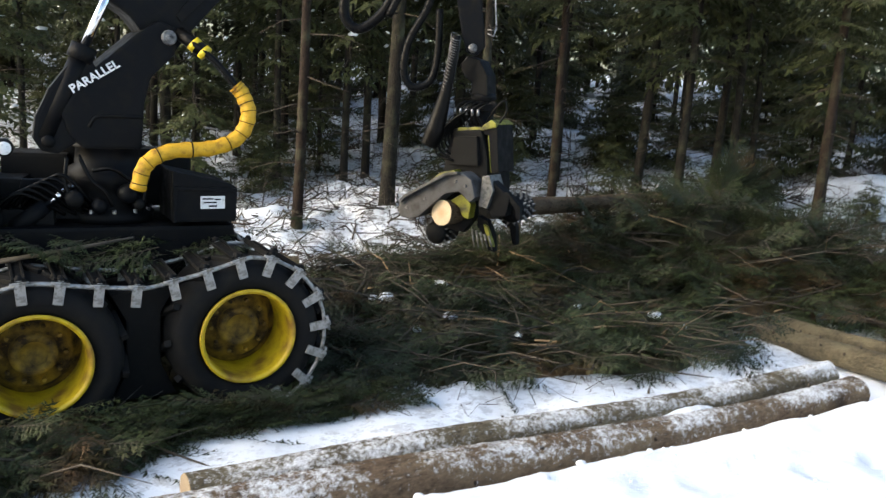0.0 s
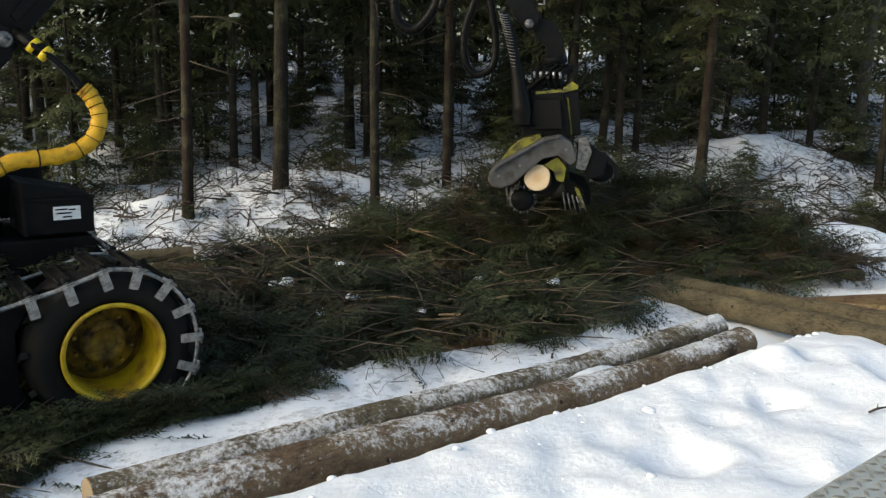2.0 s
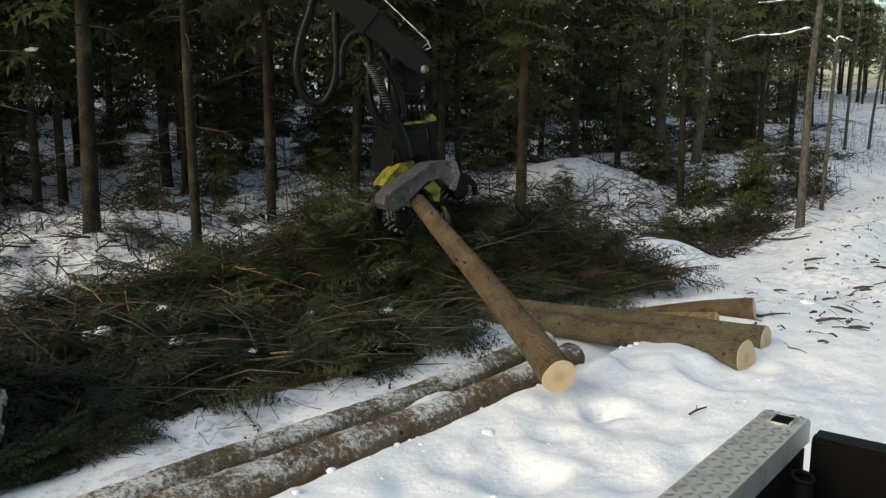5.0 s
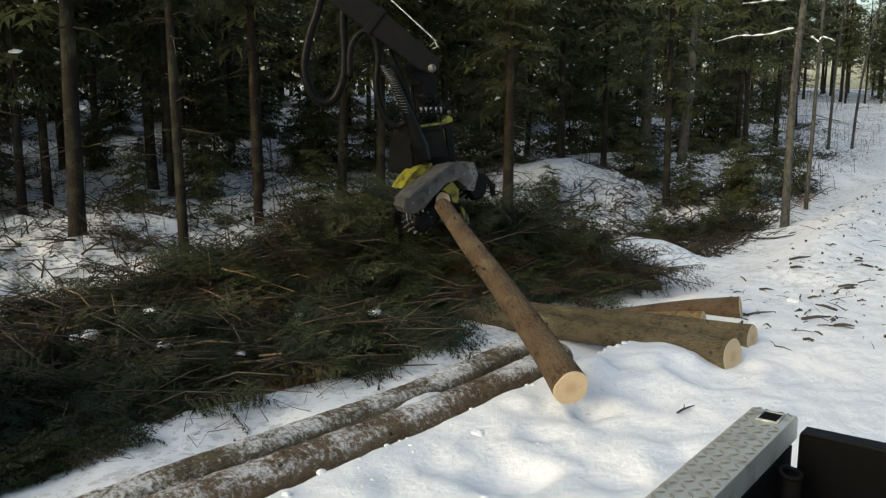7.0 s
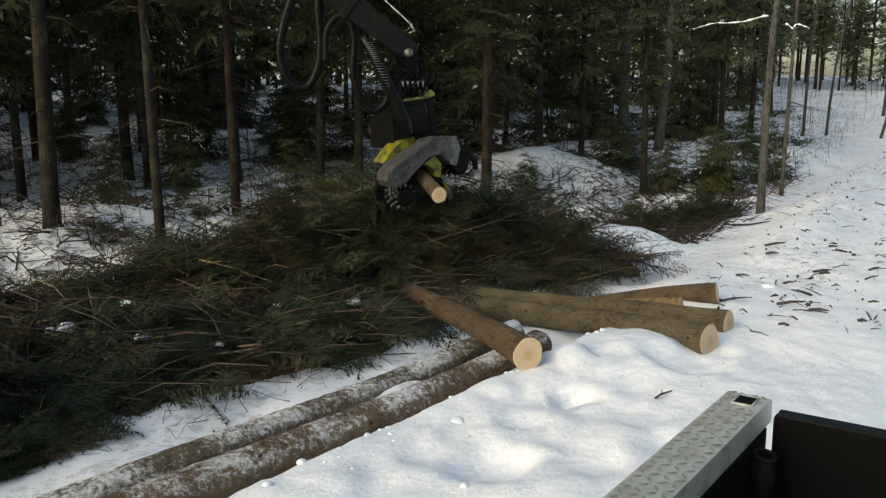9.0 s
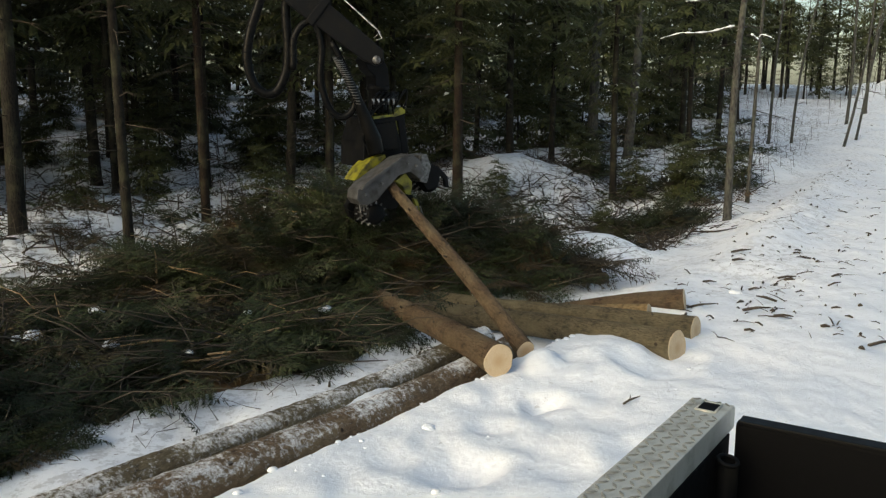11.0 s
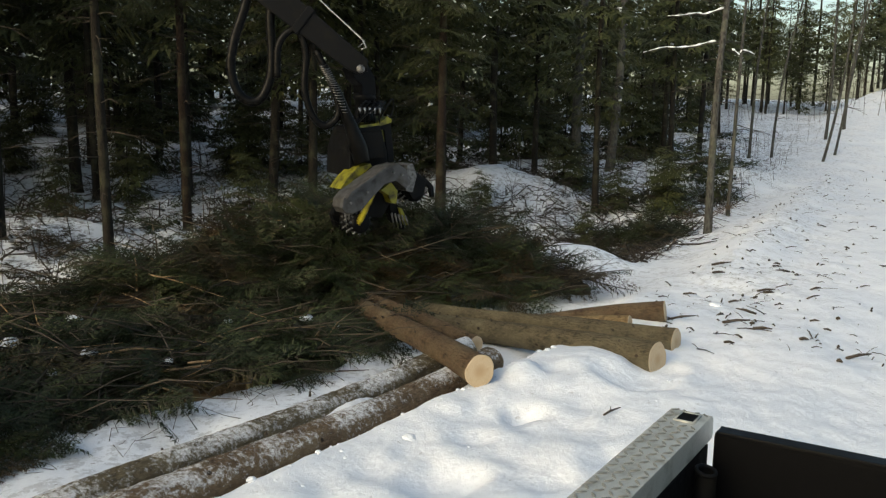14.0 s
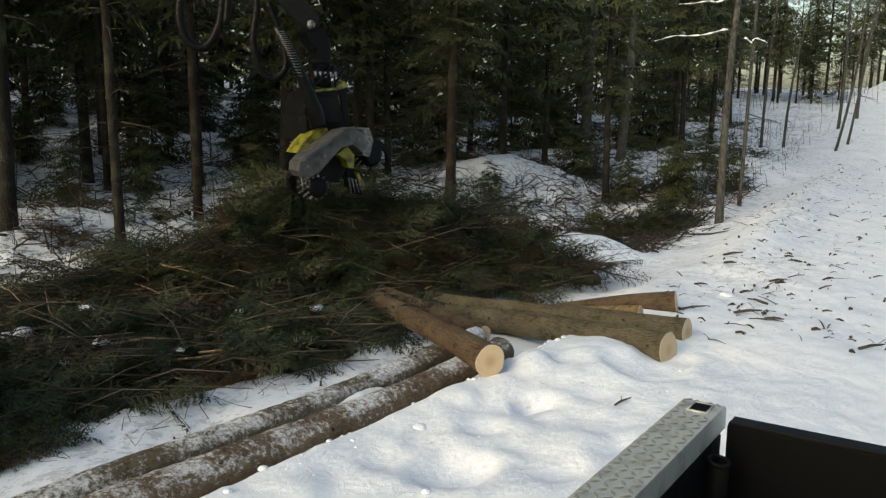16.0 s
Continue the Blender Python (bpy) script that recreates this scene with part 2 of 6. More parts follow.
class Soup:
    """Vertices and faces gathered in arrays."""

    def __init__(self):
        self.v, self.f, self.n = [], [], 0

    def add(self, verts, faces):
        self.v.append(np.asarray(verts, float))
        self.f += [tuple(int(i) + self.n for i in f) for f in faces]
        self.n += len(verts)

    def tube(self, pts, radii, seg=8, caps=True):
        pts = np.asarray(pts, float)
        radii = np.broadcast_to(np.asarray(radii, float), (len(pts),))
        tan = np.gradient(pts, axis=0)
        tan /= np.linalg.norm(tan, axis=1)[:, None] + 1e-12
        ref = np.array([0.0, 0.0, 1.0]) if abs(tan[0][2]) < 0.9 else np.array([1.0, 0.0, 0.0])
        a = np.arange(seg) * 2 * np.pi / seg
        rings, u = [], np.cross(tan[0], ref)
        for p, t, r in zip(pts, tan, radii):
            u = u - t * (u @ t)
            u /= np.linalg.norm(u)
            w = np.cross(t, u)
            rings.append(p + r * (np.cos(a)[:, None] * u + np.sin(a)[:, None] * w))
        faces = []
        for k in range(len(pts) - 1):
            for j in range(seg):
                q = (j + 1) % seg
                faces.append((k * seg + j, k * seg + q, (k + 1) * seg + q, (k + 1) * seg + j))
        if caps:
            faces.append(tuple(range(seg - 1, -1, -1)))
            faces.append(tuple((len(pts) - 1) * seg + j for j in range(seg)))
        self.add(np.concatenate(rings), faces)
        return self

    def lathe(self, profile, seg=40, axis="y", at=(0, 0, 0)):
        """Turns (radius, along) pairs about an axis."""
        a = np.arange(seg) * 2 * np.pi / seg
        verts = []
        for r, h in profile:
            c, s = r * np.cos(a), r * np.sin(a)
            hh = np.full(seg, h)
            verts.append(np.stack({"y": (c, hh, s), "z": (c, s, hh), "x": (hh, c, s)}[axis], -1))
        faces = []
        for k in range(len(profile) - 1):
            for j in range(seg):
                q = (j + 1) % seg
                faces.append((k * seg + j, k * seg + q, (k + 1) * seg + q, (k + 1) * seg + j))
        self.add(np.concatenate(verts) + np.asarray(at), faces)
        return self

    def mesh(self, name, smooth=True):
        me = bpy.data.meshes.new(name)
        me.from_pydata(np.concatenate(self.v).tolist(), [], self.f)
        if smooth:
            me.polygons.foreach_set("use_smooth", [True] * len(me.polygons))
        me.update()
        return me


def fast_mesh(name, verts, tris):
    """A mesh of triangles straight from arrays."""
    me = bpy.data.meshes.new(name)
    me.vertices.add(len(verts))
    me.vertices.foreach_set("co", np.asarray(verts, np.float32).ravel())
    me.loops.add(3 * len(tris))
    me.loops.foreach_set("vertex_index", np.asarray(tris, np.int32).ravel())
    me.polygons.add(len(tris))
    me.polygons.foreach_set("loop_start", np.arange(0, 3 * len(tris), 3, dtype=np.int32))
    me.update(calc_edges=True)
    return me


def part(name, data, material, parent=None, label="", smooth=True):
    """Links a bmesh, Soup or mesh as one object, under a thing or part if given."""
    if isinstance(data, Soup):
        data = data.mesh(name, smooth)
    elif isinstance(data, bmesh.types.BMesh):
        me = bpy.data.meshes.new(name)
        data.to_mesh(me)
        data.free()
        data = me
    if material and not data.materials:
        data.materials.append(material)
    ob = new(name, data)
    if parent:
        ob.parent = parent
    if label:
        tagged(ob, label)
    return ob


def thing(name, label, category, m=None, group="", kind=""):
    ob = new(name)
    ob.empty_display_size = 0.1
    if m is not None:
        ob.matrix_basis = m
    return tagged(ob, label, category, group, kind)


def block(sx, sy, sz, m=None, bevel=0.01):
    """A box with softened edges, centred, at the pose m."""
    bm = bmesh.new()
    bmesh.ops.create_cube(bm, size=1.0, matrix=Matrix.Diagonal((sx, sy, sz, 1)))
    if bevel:
        bmesh.ops.bevel(bm, geom=bm.edges[:], offset=min(bevel, 0.3 * min(sx, sy, sz)), segments=2, profile=0.7, affect='EDGES')
    if m is not None:
        bmesh.ops.transform(bm, matrix=m, verts=bm.verts)
    return bm


def plate(outline, y0, y1, bevel=0.008):
    """A slab cut to an outline in x and z, between two depths in y."""
    bm = bmesh.new()
    face = bm.faces.new([bm.verts.new((x, y0, z)) for x, z in outline])
    ext = bmesh.ops.extrude_face_region(bm, geom=[face])
    bmesh.ops.translate(bm, verts=[v for v in ext["geom"] if isinstance(v, bmesh.types.BMVert)], vec=(0, y1 - y0, 0))
    bmesh.ops.recalc_face_normals(bm, faces=bm.faces[:])
    if bevel:
        bmesh.ops.bevel(bm, geom=bm.edges[:], offset=bevel, segments=2, profile=0.7, affect='EDGES')
    return bm


def curve_through(pts, n=40):
    """A smooth line through some points."""
    p = np.asarray(pts, float)
    p = np.vstack([2 * p[0] - p[1], p, 2 * p[-1] - p[-2]])
    out = []
    per = max(2, n // (len(p) - 3))
    for k in range(1, len(p) - 2):
        for t in np.linspace(0, 1, per, endpoint=False):
            a, b, c, d = p[k - 1], p[k], p[k + 1], p[k + 2]
            out.append(0.5 * (2 * b + (c - a) * t + (2 * a - 5 * b + 4 * c - d) * t * t + (3 * b - a - 3 * c + d) * t ** 3))
    out.append(p[-2])
    return np.array(out)


def along(a, b):
    """The pose with its origin at a and its y axis towards b."""
    d = (Vector(b) - Vector(a)).normalized()
    q = d.to_track_quat('Y', 'Z')
    return Matrix.Translation(a) @ q.to_matrix().to_4x4()


# ---- the lie of the land ----
HX, HY, HYAW = -1.46, 6.31, 29.3   # where the machine stands
_lat = np.random.RandomState(5).rand(64, 64)


def vnoise(x, y, size, shift=0.0):
    x, y = np.asarray(x, float) / size + shift, np.asarray(y, float) / size + 1.7 * shift
    i, j = np.floor(x).astype(int), np.floor(y).astype(int)
    u, v = x - i, y - j
    u, v = u * u * (3 - 2 * u), v * v * (3 - 2 * v)
    g = lambda a, b: _lat[a % 64, b % 64]
    return (g(i, j) * (1 - u) + g(i + 1, j) * u) * (1 - v) + (g(i, j + 1) * (1 - u) + g(i + 1, j + 1) * u) * v - 0.5


def step(x, lo, hi):
    t = np.clip((np.asarray(x, float) - lo) / (hi - lo), 0, 1)
    return t * t * (3 - 2 * t)


def softplus(x, w):
    return w * np.logaddexp(0, np.asarray(x, float) / w)


RX, RY, RU, RV = 5.5, 8.0, 0.79, 0.613   # road edge: a point and its direction


def road_uv(x, y):
    x, y = np.asarray(x, float) - RX, np.asarray(y, float) - RY
    return x * RU + y * RV, x * RV - y * RU


MOUNDS = [(9.2, 18.6, 1.55, 1.2, 0.66), (7.45, 11.5, 1.0, 0.6, 0.42), (-1.9, 13.6, 2.2, 1.0, 0.25),
          (3.6, 15.0, 1.6, 0.8, 0.3), (17.5, 20.0, 2.5, 1.6, 0.6), (13.0, 16.0, 1.4, 0.9, 0.35), (-0.4, 15.2, 1.5, 0.8, 0.3)]
DENTS = [(4.55, 5.95, 0.36, 0.20), (4.95, 6.2, 0.30, 0.12), (2.12, 4.75, 0.27, 0.22), (3.18, 5.60, 0.15, 0.24), (2.62, 5.30, 0.16, 0.10), (1.40, 4.22, 0.24, 0.14), (2.75, 4.45, 0.16, 0.10),
         (1.75, 5.05, 0.13, 0.07), (0.9, 4.1, 0.2, 0.10), (3.75, 5.55, 0.14, 0.06), (3.3, 4.6, 0.17, 0.08)]
LUMPS = [(3.60, 6.36, 0.20, 0.36), (3.02, 4.85, 0.22, 0.13), (2.90, 5.25, 0.16, 0.09), (3.75, 6.05, 0.22, 0.08), (3.35, 5.75, 0.14, 0.07), (2.45, 5.55, 0.13, 0.08), (2.30, 5.15, 0.12, 0.06),
         (1.95, 5.30, 0.10, 0.07), (1.55, 4.85, 0.13, 0.06), (2.50, 4.85, 0.12, 0.06), (1.15, 4.75, 0.10, 0.07), (0.6, 4.45, 0.12, 0.06), (2.75, 5.85, 0.09, 0.07), (4.15, 5.9, 0.15, 0.06), (3.6, 5.2, 0.1, 0.05)]


def land(x, y):
    x, y = np.asarray(x, float), np.asarray(y, float)
    u, s = road_uv(x, y)
    wood = 0.1 * softplus(y - 11.5, 1.0) - 0.07 * softplus(y - 45, 6.0)
    wood = wood + (0.38 * vnoise(x, y, 2.6) + 0.24 * vnoise(x, y, 0.9, 3.1) + 0.13 * vnoise(x, y, 0.4, 5.0)) * step(y, 9.0, 14.0)
    wood = wood + 0.11 * vnoise(x, y, 0.7, 2.0) + 0.06 * vnoise(x, y, 0.3, 7.0)
    wood = wood - 0.30 * np.exp(-((s + 1.9) / 1.2) ** 2) * step(u, 3.0, 7.0) * (1 - step(u, 22.0, 30.0))
    for mx, my, rx, ry, h in MOUNDS:
        wood = wood + h * np.exp(-((x - mx) / rx) ** 2 - ((y - my) / ry) ** 2)
    road = 0.25 + 0.03 * softplus(u - 3, 1.0) - 0.03 * softplus(u - 7, 1.0) + 0.145 * softplus(u - 21, 2.5) - 0.05 * softplus(u - 42, 4.0) - 0.06 * softplus(u - 60, 8.0)
    road = road + 0.05 * vnoise(x, y, 1.3, 8.0) + 0.03 * vnoise(x, y, 0.45, 4.0) + 0.03 * np.abs(vnoise(x, y, 0.17, 6.0)) + 0.02 * vnoise(x, y, 0.11, 9.0)
    near = np.exp(-((s - 0.6) / 1.5) ** 2)
    road = road + near * (0.05 * np.abs(vnoise(x + 0.1 * vnoise(x, y, 0.2), y, 0.42, 3.3)) + 0.05 * np.abs(vnoise(x, y, 0.23, 1.9)) + 0.05 * vnoise(x, y, 1.6, 6.2) - 0.02)
    road = road + 0.24 * np.exp(-((s - 0.8) / 0.5) ** 2) * step(u, 2, 6)
    road = road - 0.08 * step(s, 2.0, 3.0) * (1 - step(s, 6.5, 8.0))
    road = road + 0.05 * softplus(s - 9, 1.0)
    # the ploughed edge lies against the nearer long log
    foot = -0.77 + 0.136 * np.clip(u + 4.9, -6.0, 3.5)
    road = road + 0.035 * np.exp(-((s - foot - 0.40) / 0.3) ** 2) * step(u, -9.0, -5.0) * (1 - step(u, -2.4, -0.8))
    road = road + 0.13 * np.exp(-((u + 1.75) / 0.75) ** 2 - ((s - 0.5) / 0.42) ** 2)
    for dx, dy, r, h in DENTS:
        q = ((x - dx) ** 2 + 1.5 * (y - dy) ** 2) / r ** 2 * (1 + 0.8 * vnoise(x, y, 0.21, 2.0))
        road = road - 0.45 * h * np.exp(-np.maximum(q, 0) ** 2) + 0.05 * h * np.exp(-(np.sqrt(np.maximum(q, 0)) - 1.25) ** 2 / 0.04)
    for bx, by, r, h in LUMPS:
        q = ((x - bx) ** 2 + (y - by) ** 2) / r ** 2 * (1 + 0.9 * vnoise(x, y, 0.16, 4.4))
        road = road + 0.3 * h * np.exp(-np.maximum(q, 0) ** 1.6)
    edge = step(u, 0.0, 4.0)
    w = step(s, (foot - 0.02) * (1 - edge) - 1.2 * edge, (foot + 0.34) * (1 - edge) + 0.63 * edge)
    # snow lodged between the two long logs
    p, q = (y - 5.8) * 0.866 - (x - 1.0) * 0.5, (x - 1.0) * 0.866 + (y - 5.8) * 0.5
    drift = 0.25 * np.exp(-(p / 0.15) ** 2) * step(q, -1.4, -0.5) * (1 - step(q, 1.2, 2.1)) * (0.8 + vnoise(x, y, 0.3, 3.0))
    return wood * (1 - w) + road * w + drift * (1 - w)


PILE = [(1.2, 11.2, 1.0, 0.52), (2.2, 11.0, 1.2, 0.82), (3.5, 11.25, 1.15, 1.22), (4.6, 11.1, 1.05, 1.02), (5.6, 10.75, 0.9, 0.68), (6.35, 10.05, 0.6, 0.26),
        (-0.5, 11.0, 1.1, 0.12), (2.0, 9.5, 1.6, 0.25), (-0.5, 9.2, 1.8, 0.14), (-2.8, 6.0, 1.6, 0.05)]


def pile(x, y):
    x, y = np.asarray(x, float), np.asarray(y, float)
    h = 0.0
    for px_, py_, r, top in PILE:
        h = np.maximum(h, top * np.exp(-((x - px_) ** 2 + (y - py_) ** 2) / (1.1 * r * r)))
    return h


SLASH = [(-6.0, 3.6), (-2.5, 4.7), (-2.0, 5.45), (-1.6, 6.05), (-0.8, 6.6), (0.0, 7.1), (0.7, 7.35), (1.7, 7.75), (2.6, 8.05), (3.05, 8.55), (3.35, 9.5), (4.2, 9.75), (5.2, 9.4), (6.7, 9.9),
         (7.0, 10.5), (6.0, 11.3), (4.5, 12.0), (2.2, 12.2), (0.6, 12.3), (-0.5, 11.8), (-1.7, 10.8), (-3.0, 10.6), (-6.0, 9.5)]


def on_mound(x, y):
    return any(((x - mx) / rx) ** 2 + ((y - my) / ry) ** 2 < 1.1 for mx, my, rx, ry, h in MOUNDS[:2])


def inside(x, y, poly):
    hit = False
    for (ax, ay), (bx, by) in zip(poly, poly[1:] + poly[:1]):
        if (ay > y) != (by > y) and x < (bx - ax) * (y - ay) / (by - ay) + ax:
            hit = not hit
    return hit


def make_ground_sheet():
    def axis(lo, hi, fine, far_lo, far_hi):
        core = np.arange(lo, hi + 1e-6, fine)
        left, right, d = [], [], fine
        p = lo
        while p > far_lo:
            d *= 1.16
            p -= d
            left.append(p)
        p, d = hi, fine
        while p < far_hi:
            d *= 1.16
            p += d
            right.append(p)
        return np.array(left[::-1] + core.tolist() + right)
    xs, ys = axis(-5.0, 13.0, 0.075, -420, 420), axis(2.0, 17.0, 0.075, -420, 420)
    gx, gy = np.meshgrid(xs, ys)
    gz = land(gx, gy)
    far_off = step(np.hypot(gx, gy), 80, 200)
    gz = gz * (1 - far_off) + 4.0 * far_off
    nx, ny = len(xs), len(ys)
    i = (np.arange(ny - 1)[:, None] * nx + np.arange(nx - 1)[None]).ravel()
    tris = np.concatenate([np.stack([i, i + 1, i + nx + 1], -1), np.stack([i, i + nx + 1, i + nx], -1)])
    me = fast_mesh("ground", np.stack([gx.ravel(), gy.ravel(), gz.ravel()], -1), tris)
    me.polygons.foreach_set("use_smooth", [True] * len(me.polygons))
    _, s = road_uv(gx, gy)
    litter = (1 - step(s, -1.3, 0.5)) * step(gy, 8.0, 12.0) * 0.50 + 0.30 * (1 - step(s, -1.5, 0.0)) + 0.3 * np.exp(-((s - 0.9) / 1.2) ** 2) * step(gx, 5, 8)
    for mx, my, rx, ry, h in MOUNDS[:2]:
        litter = litter * (1 - 0.7 * np.exp(-((gx - mx) / rx) ** 2 - ((gy - my) / ry) ** 2))
    at = me.attributes.new("litter", 'FLOAT', 'POINT')
    at.data.foreach_set("value", np.clip(litter, 0, 1).ravel().astype(np.float32))
    ob = part("ground", me, GROUND)
    tagged(ob, "uneven trodden snow with bark crumbs and a ploughed bank", "snow", kind="structure")


make_ground_sheet()

# ---- boughs and trees ----


def bough_template(rng, pairs=15, spikes=9, wide=0.011, least=3, reach=1.0, both=True, shoots=True):
    """A flat spruce spray one metre long along x: stem, side shoots and needle tufts, as vertices, triangles and a stem flag."""
    vs, ts, stem = [], [], []

    def tri(a, b, c, s):
        k = len(vs)
        vs.extend((a, b, c))
        ts.append((k, k + 1, k + 2))
        stem.append(s)

    def sliver(a, b, w, s):
        d = b - a
        n = np.array([-d[1], d[0], 0.0])
        n = n / (np.linalg.norm(n) + 1e-9) * w
        up = np.array([0, 0, w])
        tri(a - n, a + n, b, s)
        if both:
            tri(a - up, a + up, b, s)

    sliver(np.array([0, 0, 0.0]), np.array([1.0, 0, -0.03]), 0.009, 1)
    for k in range(pairs):
        x = 0.10 + 0.88 * k / pairs
        for side in (-1, 1):
            ln = (0.42 * (1 - x) ** 0.8 + 0.08) * rng.uniform(0.7, 1.15)
            a = np.array([x, 0, -0.03 * x])
            ang = rng.uniform(0.65, 1.0)
            b = a + ln * np.array([np.cos(ang), side * np.sin(ang), rng.uniform(-0.28, 0.06)])
            if shoots:
                sliver(a, b, 0.005, 1)
            m = max(least, int(spikes * ln / 0.3))
            for q in range(m):
                f = (q + rng.uniform(0.2, 0.9)) / m
                c = a + (b - a) * f
                for sd in (-1, 1):
                    dv = (b - a) / ln
                    out = np.array([-dv[1], dv[0], 0]) * sd
                    tip = c + reach * (dv * rng.uniform(0.03, 0.06) + out * rng.uniform(0.02, 0.045) + np.array([0, 0, rng.uniform(-0.04, 0.008)]))
                    n = np.cross(tip - c, [0, 0, 1])
                    n = n / (np.linalg.norm(n) + 1e-9) * wide
                    tri(c - n, c + n, tip, 0)
    return np.array(vs), np.array(ts), np.array(stem, bool)


def gather(templates, mats, name, needle, twig, parent=None):
    """Joins many placed sprays into one needle mesh and one twig mesh."""
    nv, nt, tv, tt, n1, n2 = [], [], [], [], 0, 0
    for (vs, ts, stem), m in zip(templates, mats):
        w = vs @ m[:3, :3].T + m[:3, 3]
        for flag, lv, lt in ((False, nv, nt), (True, tv, tt)):
            t = ts[stem == flag]
            k = len(t) * 3
            base = n2 if flag else n1
            lv.append(w[t.ravel()])
            lt.append(np.arange(k).reshape(-1, 3) + base)
            if flag:
                n2 += k
            else:
                n1 += k
    a = fast_mesh(name, np.concatenate(nv), np.concatenate(nt))
    b = fast_mesh(name + "_twigs", np.concatenate(tv), np.concatenate(tt))
    a.materials.append(needle)
    b.materials.append(twig)
    return a, b


def mat4(m):
    return np.array(m)


rng = np.random.RandomState(11)
SPRAYS = [bough_template(rng, 10, 7, 0.0095, 2, 1.35, False) for _ in range(5)]
COARSE = [bough_template(rng, 6, 3, 0.034, 2, 2.3, False, False) for _ in range(4)]


FAR_SPRAYS = [bough_template(rng, 5, 3, 0.055, 2, 3.0, False, False) for _ in range(4)]


def snow_pad(s, at, rx, ry, rz, rng=None):
    """A lump of lodged snow."""
    n = 5 if rng is not None else 9
    a = np.arange(n) * 2 * np.pi / n
    ring = np.stack([np.cos(a) * rx, np.sin(a) * ry, np.zeros(n)], -1)
    mid = ring * (0.72, 0.72, 1) * (1 if rng is None else 0.85) + [0, 0, rz * 0.8]
    low = ring * 0.6 - [0, 0, rz * 0.35]
    rows = [ring, mid] if rng is not None else [low, ring, mid]
    verts = np.concatenate(rows + [[[0, 0, rz]]])
    if rng is not None:
        b = rng.uniform(0, 6.28)
        verts = verts * rng.uniform(0.55, 1.35, (len(verts), 1)) * (1, 1, rng.uniform(0.5, 1.0)) + rng.normal(0, 0.1, (len(verts), 3)) * (rx, ry, 0.4 * rz)
        verts = verts @ np.array(pose(0, 0, 0, rng.uniform(-40, 40), rng.uniform(-40, 40), math.degrees(b)))[:3, :3].T
    verts = verts + at
    faces = [tuple(range(n - 1, -1, -1))]
    top = len(rows) - 1
    for k in range(top):
        faces += [(k * n + j, k * n + (j + 1) % n, (k + 1) * n + (j + 1) % n, (k + 1) * n + j) for j in range(n)]
    faces += [(top * n + j, top * n + (j + 1) % n, (top + 1) * n) for j in range(n)]
    s.add(verts, faces)


